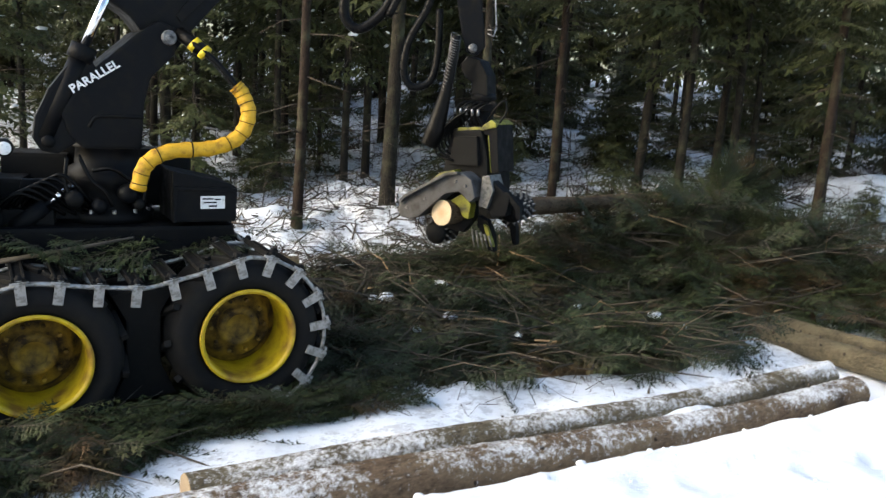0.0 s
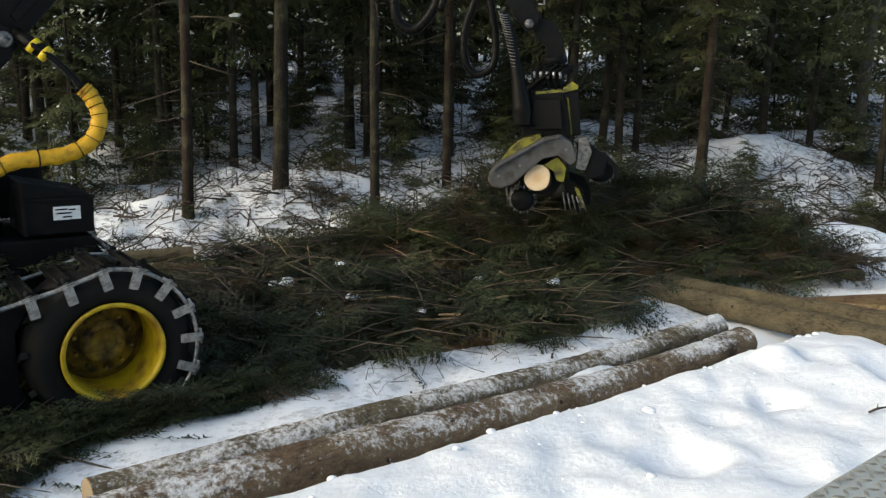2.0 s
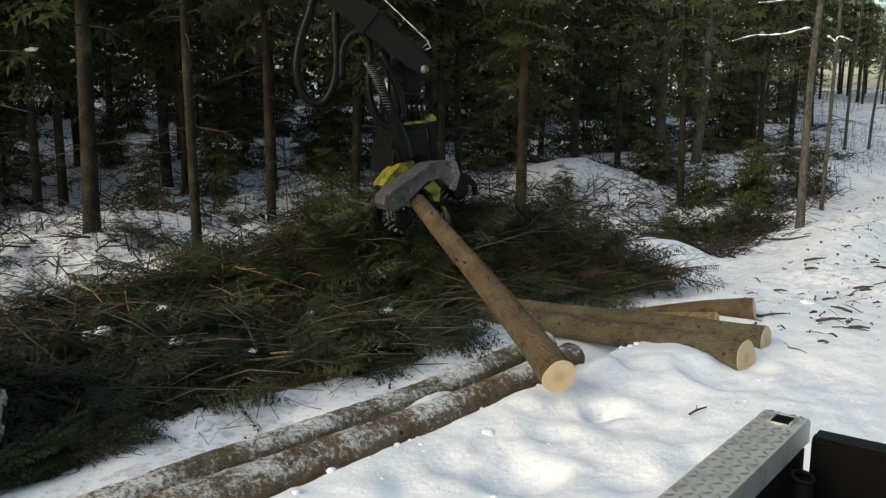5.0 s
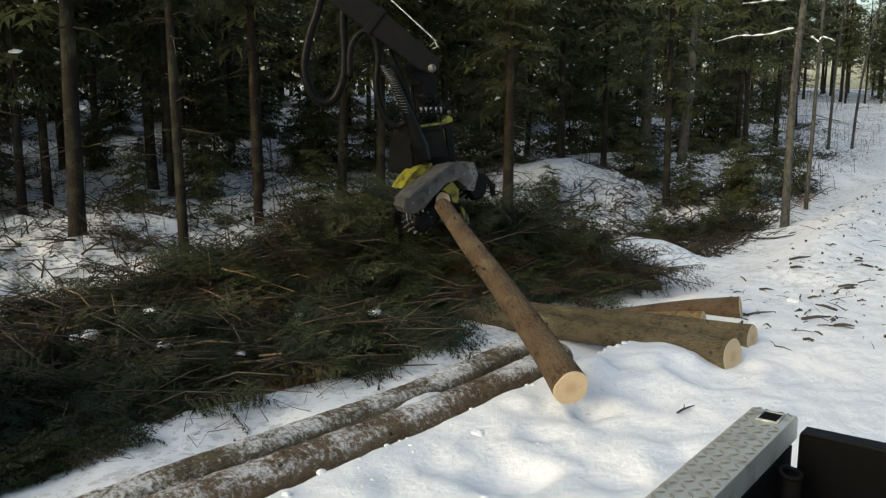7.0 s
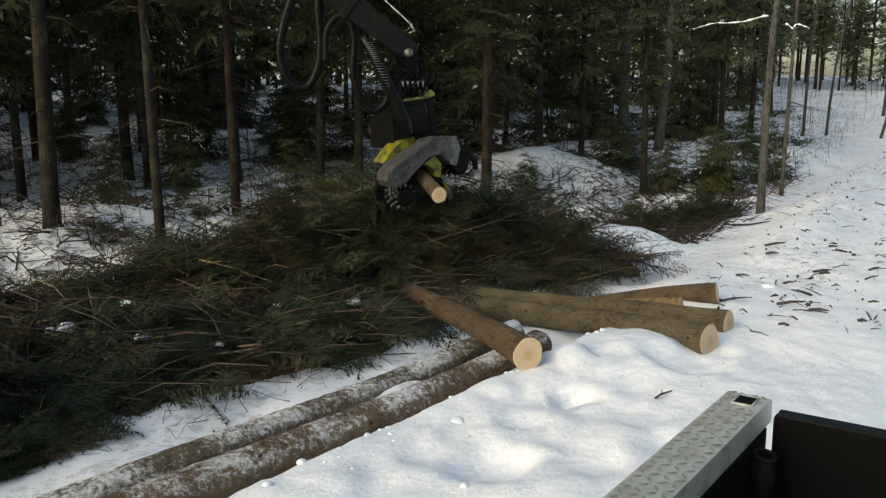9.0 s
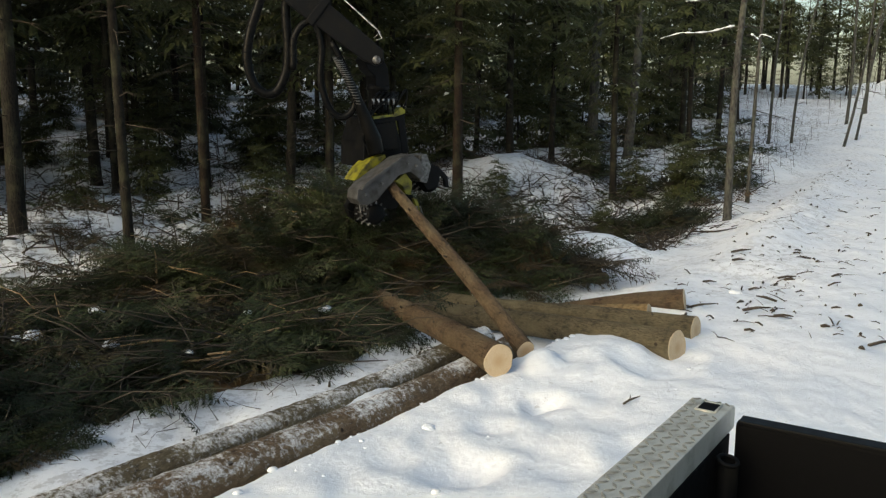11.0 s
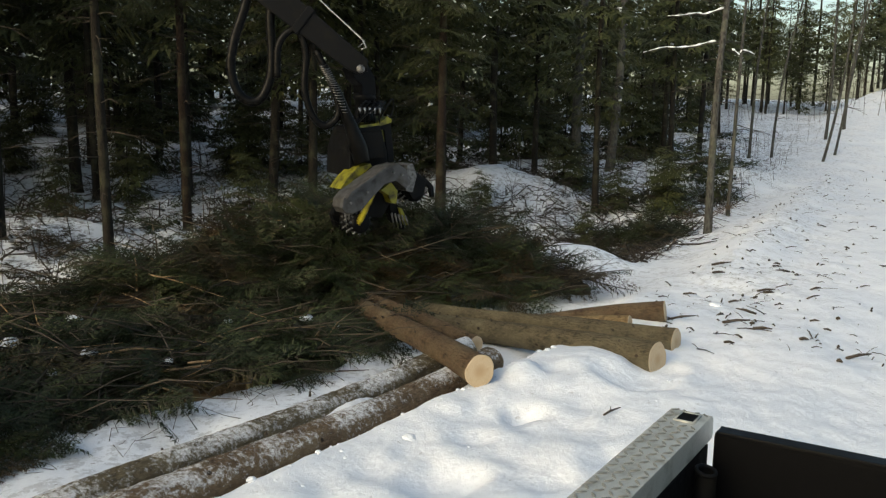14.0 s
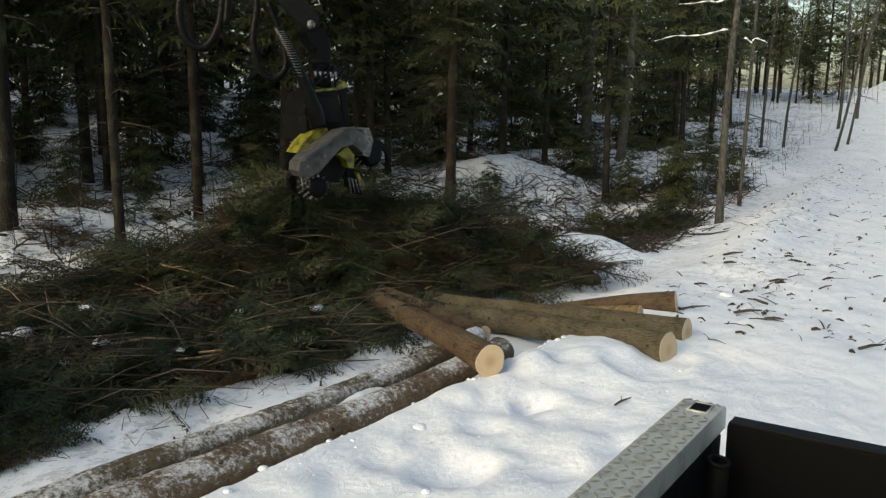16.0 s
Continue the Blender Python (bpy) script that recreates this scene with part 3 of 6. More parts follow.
def make_tree(rng, name, label, height, dia, crown_from, crown_r, bark, needle, lean=0.0, dead=12, pads=22, density=1.0, apart=False, sprays=None):
    """A conifer or birch standing at the origin."""
    root = thing(name, label, "tree")
    s = Soup()
    zs = np.concatenate([[-0.5, 0.0, 0.12, 0.5], np.linspace(1.2, height, 12)])
    bend = rng.uniform(-0.10, 0.10, (2, 2)) * (2.2 if bark == BARK_BIRCH else 1.0)
    pts = [(lean * z + bend[0, 0] * math.sin(z * 0.5), bend[1, 0] * math.sin(z * 0.43 + 1), z) for z in zs]
    rad = [0.5 * dia * (1.35 if z < 0 else 1.22 if z < 0.1 else 1.07 if z < 0.3 else 1.0) * max(0.06, 1 - 0.93 * max(z, 0) / height) for z in zs]
    s.tube(pts, rad, 10)
    part("trunk", s, bark, root)
    P = np.array(pts)
    axis_at = lambda z: np.array([np.interp(z, P[:, 2], P[:, 0]), np.interp(z, P[:, 2], P[:, 1]), z])
    if dead:
        d = Soup()
        for _ in range(dead):
            if apart:
                d = Soup()
            z = rng.uniform(0.8, max(crown_from + 0.6, 2.5))
            a, ln = rng.uniform(0, 6.28), rng.uniform(0.3, 1.1)
            o = axis_at(z)
            tip = o + ln * np.array([math.cos(a), math.sin(a), rng.uniform(-0.45, 0.15)])
            midp = (o + tip) / 2 + [0, 0, rng.uniform(-0.02, 0.10)]
            d.tube([o, midp, tip], [0.011, 0.007, 0.003], 4)
            fork = midp + ln * 0.35 * np.array([math.cos(a + 0.7), math.sin(a + 0.7), rng.uniform(-0.3, 0.1)])
            d.tube([midp, fork], [0.006, 0.002], 3)
            if apart:
                part("dead_branch", d, TWIG, root)
        if not apart:
            tagged(part("dead_brush", d, TWIG, root, "bare dead lower twigs"), kind="stuff")
    temps, mats, pad = [], [], Soup()
    z = crown_from
    spots = []
    while z < height - 0.25:
        f = (z - crown_from) / (height - crown_from)
        r = crown_r * (1 - f) ** 0.75 * (0.55 + 0.45 * min(1, f * 6 + 0.3))
        k = max(4, int(round(5.5 * density))) if z < 6.5 else 3
        a0 = rng.uniform(0, 6.28)
        for q in range(k):
            a = a0 + 6.283 * q / k + rng.uniform(-0.35, 0.35)
            ln = r * rng.uniform(0.6, 1.15) + 0.15
            m = pose(*axis_at(z + rng.uniform(-0.15, 0.15)), rng.uniform(-25, 25), rng.uniform(6, 30) - 16 * f, math.degrees(a)) @ Matrix.Diagonal((ln, ln * 0.95, ln, 1))
            mats.append(mat4(m))
            temps.append((sprays or COARSE)[rng.randint(4)])
            if rng.rand() < 0.75:
                spots.extend([mat4(m) @ np.array([rng.uniform(0.25, 0.95), rng.uniform(-0.2, 0.2), 0.005, 1]) for _ in range(2)])
        z += rng.uniform(0.26, 0.42) / density * (1.0 if z < 6.5 else 4.2)
    if temps:
        me, tw = gather(temps, mats, "crown", needle, TWIG)
        part("crown", me, None, root)
        tagged(part("branch_wood", tw, None, root), kind="stuff")
    rng.shuffle(spots)
    low = [p for p in spots if p[2] < 7]
    for p in low[:pads]:
        w = 0.012 + 0.045 * rng.rand() ** 2.5
        snow_pad(pad, p[:3], w * rng.uniform(0.9, 2.2), w * rng.uniform(0.7, 1.2), w * rng.uniform(0.6, 1.1), rng)
    if pad.n:
        tagged(part("lodged_snow", pad, SNOW, root, "clumps of snow lodged on the boughs"), kind="stuff")
    return root


def stand(ob, x, y, yaw, size=1.0):
    ob.matrix_basis = pose(x, y, float(land(x, y)) - 0.03, 0, 0, yaw) @ Matrix.Scale(size, 4)


trng = np.random.RandomState(23)
# slender stems at the edge of the cutting: place, stem width, lean in degrees of sideways tilt
EDGE = [(-2.27, 12.9, 0.17, 0.0, 'pine'), (-1.0, 14.1, 0.27, 0.02, 'spruce'), (0.52, 13.13, 0.16, -0.01, 'spruce'), (1.93, 15.6, 0.17, 0.0, 'pine'),
        (4.09, 18.4, 0.22, 0.01, 'spruce'), (6.65, 15.2, 0.19, 0.0, 'pine'), (5.9, 18.9, 0.20, 0.0, 'spruce')]
BIRCHES = [(13.7, 21.3, 0.32, 0.015), (13.9, 19.9, 0.27, 0.02), (11.52, 13.2, 0.165, 0.075), (13.19, 14.5, 0.09, 0.05)]
for x, y, w, ln, kind in EDGE:
    t = make_tree(trng, "pine_tree" if kind == 'pine' else "spruce_tree",
                  "slender reddish pine stem at the edge of the cutting" if kind == 'pine' else "grey-brown spruce stem with dead lower twigs in snow",
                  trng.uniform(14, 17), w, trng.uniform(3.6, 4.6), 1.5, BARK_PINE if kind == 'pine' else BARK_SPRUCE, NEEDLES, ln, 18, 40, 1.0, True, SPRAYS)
    stand(t, x, y, 0)
    tagged(t, group="trees at the edge of the cutting")
BIRCHES += [(24.4, 22.3, 0.10, 0.20), (25.6, 22.9, 0.09, 0.26), (22.3, 23.6, 0.11, 0.10), (23.4, 23.4, 0.10, 0.14), (28.5, 26.0, 0.13, 0.05), (31.0, 27.0, 0.12, 0.1)]
for x, y, w, ln in BIRCHES:
    t = make_tree(trng, "birch_tree", "pale bare birch stem standing in the snow", 13.0, w, 12.0, 0.4, BARK_BIRCH, NEEDLES, ln, 24, 0, 1.0, True)
    stand(t, x, y, 0)
    tagged(t, group="birches by the road")
    if (x, y) == (11.52, 13.2):
        for z0, z1, side, ln in ((4.55, 4.75, -1, 1.5), (4.4, 4.25, -1, 1.2), (3.75, 3.55, -1, 1.6), (3.6, 3.5, 1, 0.5), (4.9, 5.2, -1, 0.9), (5.3, 5.0, 1, 1.2)):
            a, e = np.array([0.075 * z0, 0, z0]), np.array([0.075 * z0 + side * ln * 0.75, -side * ln * 0.66, z1])
            line = curve_through([a] + [a + (e - a) * f + trng.uniform(-0.07, 0.07, 3) for f in (0.2, 0.4, 0.6, 0.8)] + [e], 24)
            br = part("branch", Soup().tube(line, np.linspace(0.022, 0.006, len(line)), 6), BARK_BIRCH, t)
            part("snow", Soup().tube([p + np.array([0, 0, 0.022]) for p in np.array(line)[3:]], np.linspace(0.019, 0.006, len(line) - 3) * (1 + 0.7 * np.sin(np.arange(len(line) - 3) * 1.9)), 6), SNOW, br, "snow lying along the branch")

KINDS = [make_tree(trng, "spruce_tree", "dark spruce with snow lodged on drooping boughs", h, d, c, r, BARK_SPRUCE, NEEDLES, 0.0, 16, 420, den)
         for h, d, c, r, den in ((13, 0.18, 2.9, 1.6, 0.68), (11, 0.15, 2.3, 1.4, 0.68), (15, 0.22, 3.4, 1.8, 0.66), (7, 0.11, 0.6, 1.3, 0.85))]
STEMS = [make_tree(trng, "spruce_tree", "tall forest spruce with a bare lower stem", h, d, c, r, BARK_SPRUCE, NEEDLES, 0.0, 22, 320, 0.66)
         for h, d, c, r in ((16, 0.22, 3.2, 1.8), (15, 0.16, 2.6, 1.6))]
frng = np.random.RandomState(41)
taken = [(x, y) for x, y, *_ in EDGE + BIRCHES]
first = {}
count = 0
for k in range(4000):
    if count >= 142:
        break
    y = 16.2 + 44 * frng.rand() ** 1.45
    x = frng.uniform(-0.75, 1.02) * y + frng.uniform(-2, 2)
    u, s = road_uv(x, y)
    if s > -2.6 - 0.03 * u or any((x - a) ** 2 + (y - b) ** 2 < (0.95 + 0.012 * y) ** 2 for a, b in taken):
        continue
    if ((x - 9.4) / 2.6) ** 2 + ((y - 18.0) / 2.0) ** 2 < 1:
        continue
    pool = KINDS + STEMS
    src = pool[frng.choice(6, p=[0.16, 0.10, 0.16, 0.02, 0.33, 0.23] if y < 23 else [0.22, 0.18, 0.16, 0.08, 0.18, 0.18])]
    taken.append((x, y))
    count += 1
    size, yaw = frng.uniform(0.85, 1.15), frng.uniform(0, 360)
    if src.name not in first:
        first[src.name] = True
        stand(src, x, y, yaw, size)
    else:
        c = copy_thing(src, Matrix())
        stand(c, x, y, yaw, size)
for src in KINDS + STEMS:
    tagged(src, group="spruces of the forest")
# trees across the road, behind the camera and along it
for x, y, i, k in ((-4.4, 14.6, 3, 0.8), (-6.1, 15.6, 1, 0.9), (-3.3, 16.4, 1, 1.0), (-7.6, 14.2, 3, 1.0), (-5.2, 17.6, 0, 1.0), (-8.6, 17.2, 1, 1.0), (-9.5, 15.0, 3, 1.1), (-6.8, 19.5, 0, 1.0), (-11.0, 18.5, 1, 1.1), (-2.9, 19.0, 3, 0.9)):
    c = copy_thing(KINDS[i], Matrix())
    stand(c, x, y, frng.uniform(0, 360), k)
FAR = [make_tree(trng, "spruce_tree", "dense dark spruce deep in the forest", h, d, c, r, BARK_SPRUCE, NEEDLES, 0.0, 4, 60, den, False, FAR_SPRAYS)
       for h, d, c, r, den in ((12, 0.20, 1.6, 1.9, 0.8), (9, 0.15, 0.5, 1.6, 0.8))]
for k in range(70):
    y = frng.uniform(28, 54)
    x = frng.uniform(-0.72, 0.80) * y
    if road_uv(x, y)[1] > -4.5:
        continue
    c = FAR[k] if k < 2 else copy_thing(FAR[k % 2], Matrix())
    stand(c, x, y, frng.uniform(0, 360), frng.uniform(0.85, 1.2))
for k in range(16):
    u = frng.uniform(-25, 70)
    s = frng.uniform(11.5, 26)
    x, y = RX + u * RU + s * RV, RY + u * RV - s * RU
    c = copy_thing((KINDS + STEMS)[frng.randint(6)], Matrix())
    stand(c, x, y, frng.uniform(0, 360), frng.uniform(0.9, 1.15))
for k in range(16):
    u, s = frng.uniform(58, 95), frng.uniform(-8, 12)
    c = copy_thing((KINDS + STEMS)[frng.randint(6)], Matrix())
    stand(c, RX + u * RU + s * RV, RY + u * RV - s * RU, frng.uniform(0, 360), frng.uniform(0.8, 1.1))
# trees where the road bends away
for k in range(52):
    u, s = frng.uniform(44, 68), frng.uniform(-24, 10)
    c = copy_thing((KINDS + STEMS)[frng.randint(6)], Matrix())
    stand(c, RX + u * RU + s * RV, RY + u * RV - s * RU, frng.uniform(0, 360), frng.uniform(0.8, 1.15))
# young spruces in the undergrowth
YOUNG = make_tree(trng, "young_spruce", "low bushy young spruce growing through the snow", 1.7, 0.035, 0.08, 0.75, BARK_SPRUCE, NEEDLES, 0.0, 0, 14, 1.6)
stand(YOUNG, 12.4, 15.6, 40, 1.0)
tagged(YOUNG, group="young spruces")
for x, y, k in ((13.0, 16.3, 0.9), (11.7, 16.4, 0.8), (11.5, 18.4, 0.9), (12.2, 19.0, 0.8), (8.5, 17.0, 0.6), (5.2, 16.5, 0.7), (3.4, 17.2, 0.9), (-0.2, 17.5, 0.8), (-3.5, 16.0, 0.9), (1.2, 18.5, 1.0), (9.2, 14.0, 0.5), (15.5, 17.5, 0.9), (-5.5, 14.5, 1.0), (-4.0, 18.0, 1.1), (7.9, 20.5, 1.0), (16.5, 19.5, 0.8), (6.0, 13.6, 0.45), (2.9, 13.4, 0.4)):
    c = copy_thing(YOUNG, Matrix())
    stand(c, x, y, frng.uniform(0, 360), k)
for k in range(90):
    y = frng.uniform(21, 34)
    x = frng.uniform(-0.6, 0.85) * y
    if road_uv(x, y)[1] > -3.5 or on_mound(x, y):
        continue
    c = copy_thing(YOUNG, Matrix())
    stand(c, x, y, frng.uniform(0, 360), frng.uniform(0.5, 1.9))
for o in scene.objects:
    if o.get("category") == "tree" and not o.get("group"):
        tagged(o, group="spruces of the forest")

# ---- brushwood on the forest floor ----


# heaps of cut boughs in the forest: centre, radius, count, height
CLUMPS = [(10.5, 13.7, 0.85, 150, 0.75), (11.1, 14.1, 0.6, 70, 0.55), (12.9, 16.2, 0.8, 60, 0.5), (11.9, 18.6, 0.9, 50, 0.5), (8.4, 12.5, 0.6, 40, 0.3), (9.6, 14.2, 0.7, 40, 0.3), (6.3, 13.4, 0.6, 35, 0.3), (7.7, 15.6, 0.8, 45, 0.35), (3.6, 14.0, 0.6, 30, 0.3), (-0.2, 13.6, 0.6, 30, 0.25), (15.2, 17.6, 0.8, 50, 0.5)]


def make_brush():
    r = np.random.RandomState(3)
    s = Soup()
    for k in range(5200):
        y = 11.2 + 17 * r.rand() ** 1.3
        x = r.uniform(-0.5, 0.95) * y
        if k >= 3600:
            x, y = r.uniform(4.5, 13.5), r.uniform(11.5, 20.5)
        u, sd = road_uv(x, y)
        if sd > -0.6 or on_mound(x, y):
            continue
        z = float(land(x, y))
        a, ln = r.uniform(0, 6.28), r.uniform(0.15, 0.8)
        rise = r.uniform(-0.05, 0.75) * ln * (r.rand() ** 2)
        p0, p2 = np.array([x, y, z + 0.01]), np.array([x + ln * math.cos(a), y + ln * math.sin(a), z + 0.03 + rise])
        p2[2] = max(p2[2], float(land(p2[0], p2[1])) + 0.02)
        p1 = (p0 + p2) / 2 + r.uniform(-0.22, 0.22, 3) * ln + [0, 0, 0.1 * ln]
        w = r.uniform(0.005, 0.016) * (1.6 if r.rand() < 0.08 else 1)
        s.tube([p0, p1, p2], [w, w * 0.7, w * 0.3], 4)
        for _ in range(r.randint(1, 4)):
            f = r.uniform(0.2, 0.9)
            c = p0 + (p2 - p0) * f + [0, 0, 0.03]
            b = a + r.uniform(-1.1, 1.1)
            e = c + r.uniform(0.15, 0.5) * ln * np.array([math.cos(b), math.sin(b), r.uniform(-0.1, 0.6)])
            s.tube([c, e], [w * 0.6, w * 0.2], 3)
    for k in range(640):
        y = 12.0 + 16 * r.rand() ** 1.1
        x = r.uniform(-0.5, 0.98) * y
        tall = 1.0
        if k >= 420:
            u, sd = (r.uniform(11, 30), r.uniform(-4.2, -0.3)) if k < 540 else (r.uniform(36, 50), r.uniform(-9, 9))
            x, y, tall = RX + u * RU + sd * RV, RY + u * RV - sd * RU, 1.0 if k < 540 else 2.4
        u, sd = road_uv(x, y)
        if (k < 420 and sd > -0.9) or on_mound(x, y):
            continue
        z, ln = float(land(x, y)), r.uniform(0.25, 1.1) * tall
        lean = r.uniform(-0.35, 0.35, 2) * ln
        p0, p1, p2 = np.array([x, y, z - 0.03]), np.array([x + 0.3 * lean[0], y + 0.3 * lean[1], z + 0.55 * ln]), np.array([x + lean[0], y + lean[1], z + ln])
        w = 0.004 + 0.006 * ln * r.uniform(0.5, 1.2)
        s.tube([p0, p1, p2], [w, w * 0.7, w * 0.25], 4)
        for _ in range(r.randint(3, 8)):
            f = r.uniform(0.2, 0.95)
            c = p0 + (p2 - p0) * f
            b = r.uniform(0, 6.28)
            e = c + r.uniform(0.12, 0.4) * ln * np.array([math.cos(b), math.sin(b), r.uniform(-0.2, 0.5)])
            s.tube([c, e], [w * 0.5, w * 0.2], 3)
    temps, mats = [], []
    for k in range(1500):
        y = 11.8 + 16 * r.rand() ** 1.1
        x = r.uniform(-0.5, 0.95) * y
        u, sd = road_uv(x, y)
        if sd > -0.7 or on_mound(x, y) or vnoise(x, y, 1.6, 7.0) < -0.02:
            continue
        ln = r.uniform(0.3, 0.95)
        m = pose(x, y, float(land(x, y)) + r.uniform(0.02, 0.12), r.uniform(-30, 30), r.uniform(-25, 12), r.uniform(0, 360)) @ Matrix.Diagonal((ln, ln * 0.8, ln, 1))
        temps.append(SPRAYS[r.randint(5)] if y < 15 else COARSE[r.randint(4)])
        mats.append(mat4(m))
    for cx, cy, rad, num, top in CLUMPS:
        for k in range(num):
            q, a = rad * r.rand() ** 0.6, r.uniform(0, 6.28)
            x, y = cx + q * math.cos(a), cy + 0.7 * q * math.sin(a)
            ln = r.uniform(0.25, 0.6)
            m = pose(x, y, float(land(x, y)) + r.rand() * top * (1 - q / rad), r.uniform(-40, 40), r.uniform(-55, 15), r.uniform(0, 360)) @ Matrix.Diagonal((ln, ln * 0.8, ln, 1))
            temps.append(SPRAYS[r.randint(5)])
            mats.append(mat4(m))
    a, b = gather(temps, mats, "fallen_boughs", NEEDLES_CUT, TWIG)
    ob = part("fallen_boughs", a, None)
    tagged(ob, "broken green spruce boughs strewn on the forest snow", "boughs", kind="stuff")
    part("twigs", b, None, ob)
    ob = part("brushwood", s, TWIG)
    tagged(ob, "dark dead twigs and bent saplings poking out of snow", "brushwood", kind="stuff")
    # bark and twig crumbs on the road snow
    s = Soup()
    for k in range(520):
        u, sd = r.uniform(-1, 30) * r.rand() ** 0.8, r.gamma(2.2, 0.95)
        x, y = RX + u * RU + sd * RV, RY + u * RV - sd * RU
        z = float(land(x, y))
        a, ln = r.uniform(0, 6.28), 0.02 + r.uniform(0.03, 0.36) * r.rand() ** 1.5
        w = 0.004 + 0.016 * r.rand() ** 3
        p0 = np.array([x, y, z + 0.008])
        p1 = p0 + ln * np.array([math.cos(a), math.sin(a), r.uniform(0, 0.25)])
        s.tube([p0, (p0 + p1) / 2 + [0, 0, 0.012], p1], [w, w, w * 0.4], 4)
    ob = part("bark_litter", s, TWIG)
    tagged(ob, "scattered bark scraps and twigs on road snow", "litter", kind="stuff")


make_brush()


def make_clods():
    r = np.random.RandomState(29)
    spots = [(2.2, 5.5, 0.07), (0.3, 5.75, 0.13), (0.05, 5.6, 0.15), (-0.1, 5.75, 0.09), (7.3, 8.1, 0.08)]
    for x, y, w in spots:
        bm = bmesh.new()
        bmesh.ops.create_icosphere(bm, subdivisions=3, radius=w)
        o = Vector((r.rand(), r.rand(), r.rand())) * 40
        for v in bm.verts:
            d = noise.noise(v.co / w * 0.9 + o) * 0.45 + noise.noise(v.co / w * 2.6 + o) * 0.18
            v.co *= 1 + d
            v.co.z *= 0.45
        for f in bm.faces:
            f.smooth = True
        ob = part("snow_clod", bm, SNOW)
        ob.matrix_basis = pose(x, y, float(land(x, y)) - 0.12 * w, 0, 0, r.uniform(0, 360))
        tagged(ob, "crusted clod of snow lying on the bank", "snow clod", "snow clods on the bank")
    s = Soup()
    for k in range(70):
        u, sd = r.uniform(-7.0, -1.0), r.uniform(-0.3, 1.4)
        if k % 5:
            sd = -0.77 + 0.136 * (u + 4.9) + r.uniform(0.18, 0.45)
        x, y = RX + u * RU + sd * RV, RY + u * RV - sd * RU
        w = 0.008 + 0.03 * r.rand() ** 2.5
        snow_pad(s, np.array([x, y, float(land(x, y))]), w, w * 0.85, w * 0.6)
    tagged(part("snow_crumbs", s, SNOW), "small broken crumbs of snow along the bank", "snow", kind="stuff")
    s = Soup()
    p = np.array([3.72, 5.27, float(land(3.72, 5.27)) + 0.012])
    s.tube([p, p + [0.08, 0.03, 0.012], p + [0.19, 0.05, 0.02]], [0.008, 0.009, 0.004], 6)
    s.tube([p + [0.08, 0.03, 0.012], p + [0.12, 0.08, 0.03]], [0.006, 0.002], 5)
    s.tube([p + [0.03, 0.01, 0.0], p + [-0.02, -0.05, 0.02]], [0.006, 0.002], 5)
    tagged(part("twig", s, TWIG), "short broken brown twig on the snow bank", "twig")
    # bare twigs at the front of the slash
    s = Soup()
    line = [(-2.6, 5.2), (-1.6, 6.2), (-0.9, 6.6), (0.0, 6.7), (0.9, 6.95), (1.9, 7.35), (3.0, 7.9)]
    for k in range(80):
        q = r.uniform(0, len(line) - 1.001)
        i, f = int(q), q % 1
        x = line[i][0] * (1 - f) + line[i + 1][0] * f + r.normal(0, 0.22)
        y = line[i][1] * (1 - f) + line[i + 1][1] * f + r.normal(0, 0.22)
        z, ln, b = float(land(x, y)), r.uniform(0.08, 0.45), r.uniform(0, 6.28)
        p0 = np.array([x, y, z])
        p2 = p0 + ln * np.array([math.cos(b), math.sin(b), r.uniform(0.0, 0.7)])
        s.tube([p0, (p0 + p2) / 2 + r.uniform(-0.25, 0.25, 3) * ln, p2], [0.0035, 0.0025, 0.001], 4)
    tagged(part("stray_twigs", s, TWIG), "stray dark twigs on the snow before the slash", "twigs", kind="stuff")


make_clods()

# ---- slash ----


def under_tracks(x, y, grow=0.0):
    c, sn = math.cos(radians(HYAW)), math.sin(radians(HYAW))
    lx, ly = (x - HX) * c + (y - HY) * sn, -(x - HX) * sn + (y - HY) * c
    return -2.5 < lx < 0.75 + grow and -0.12 - grow < ly < 2.9


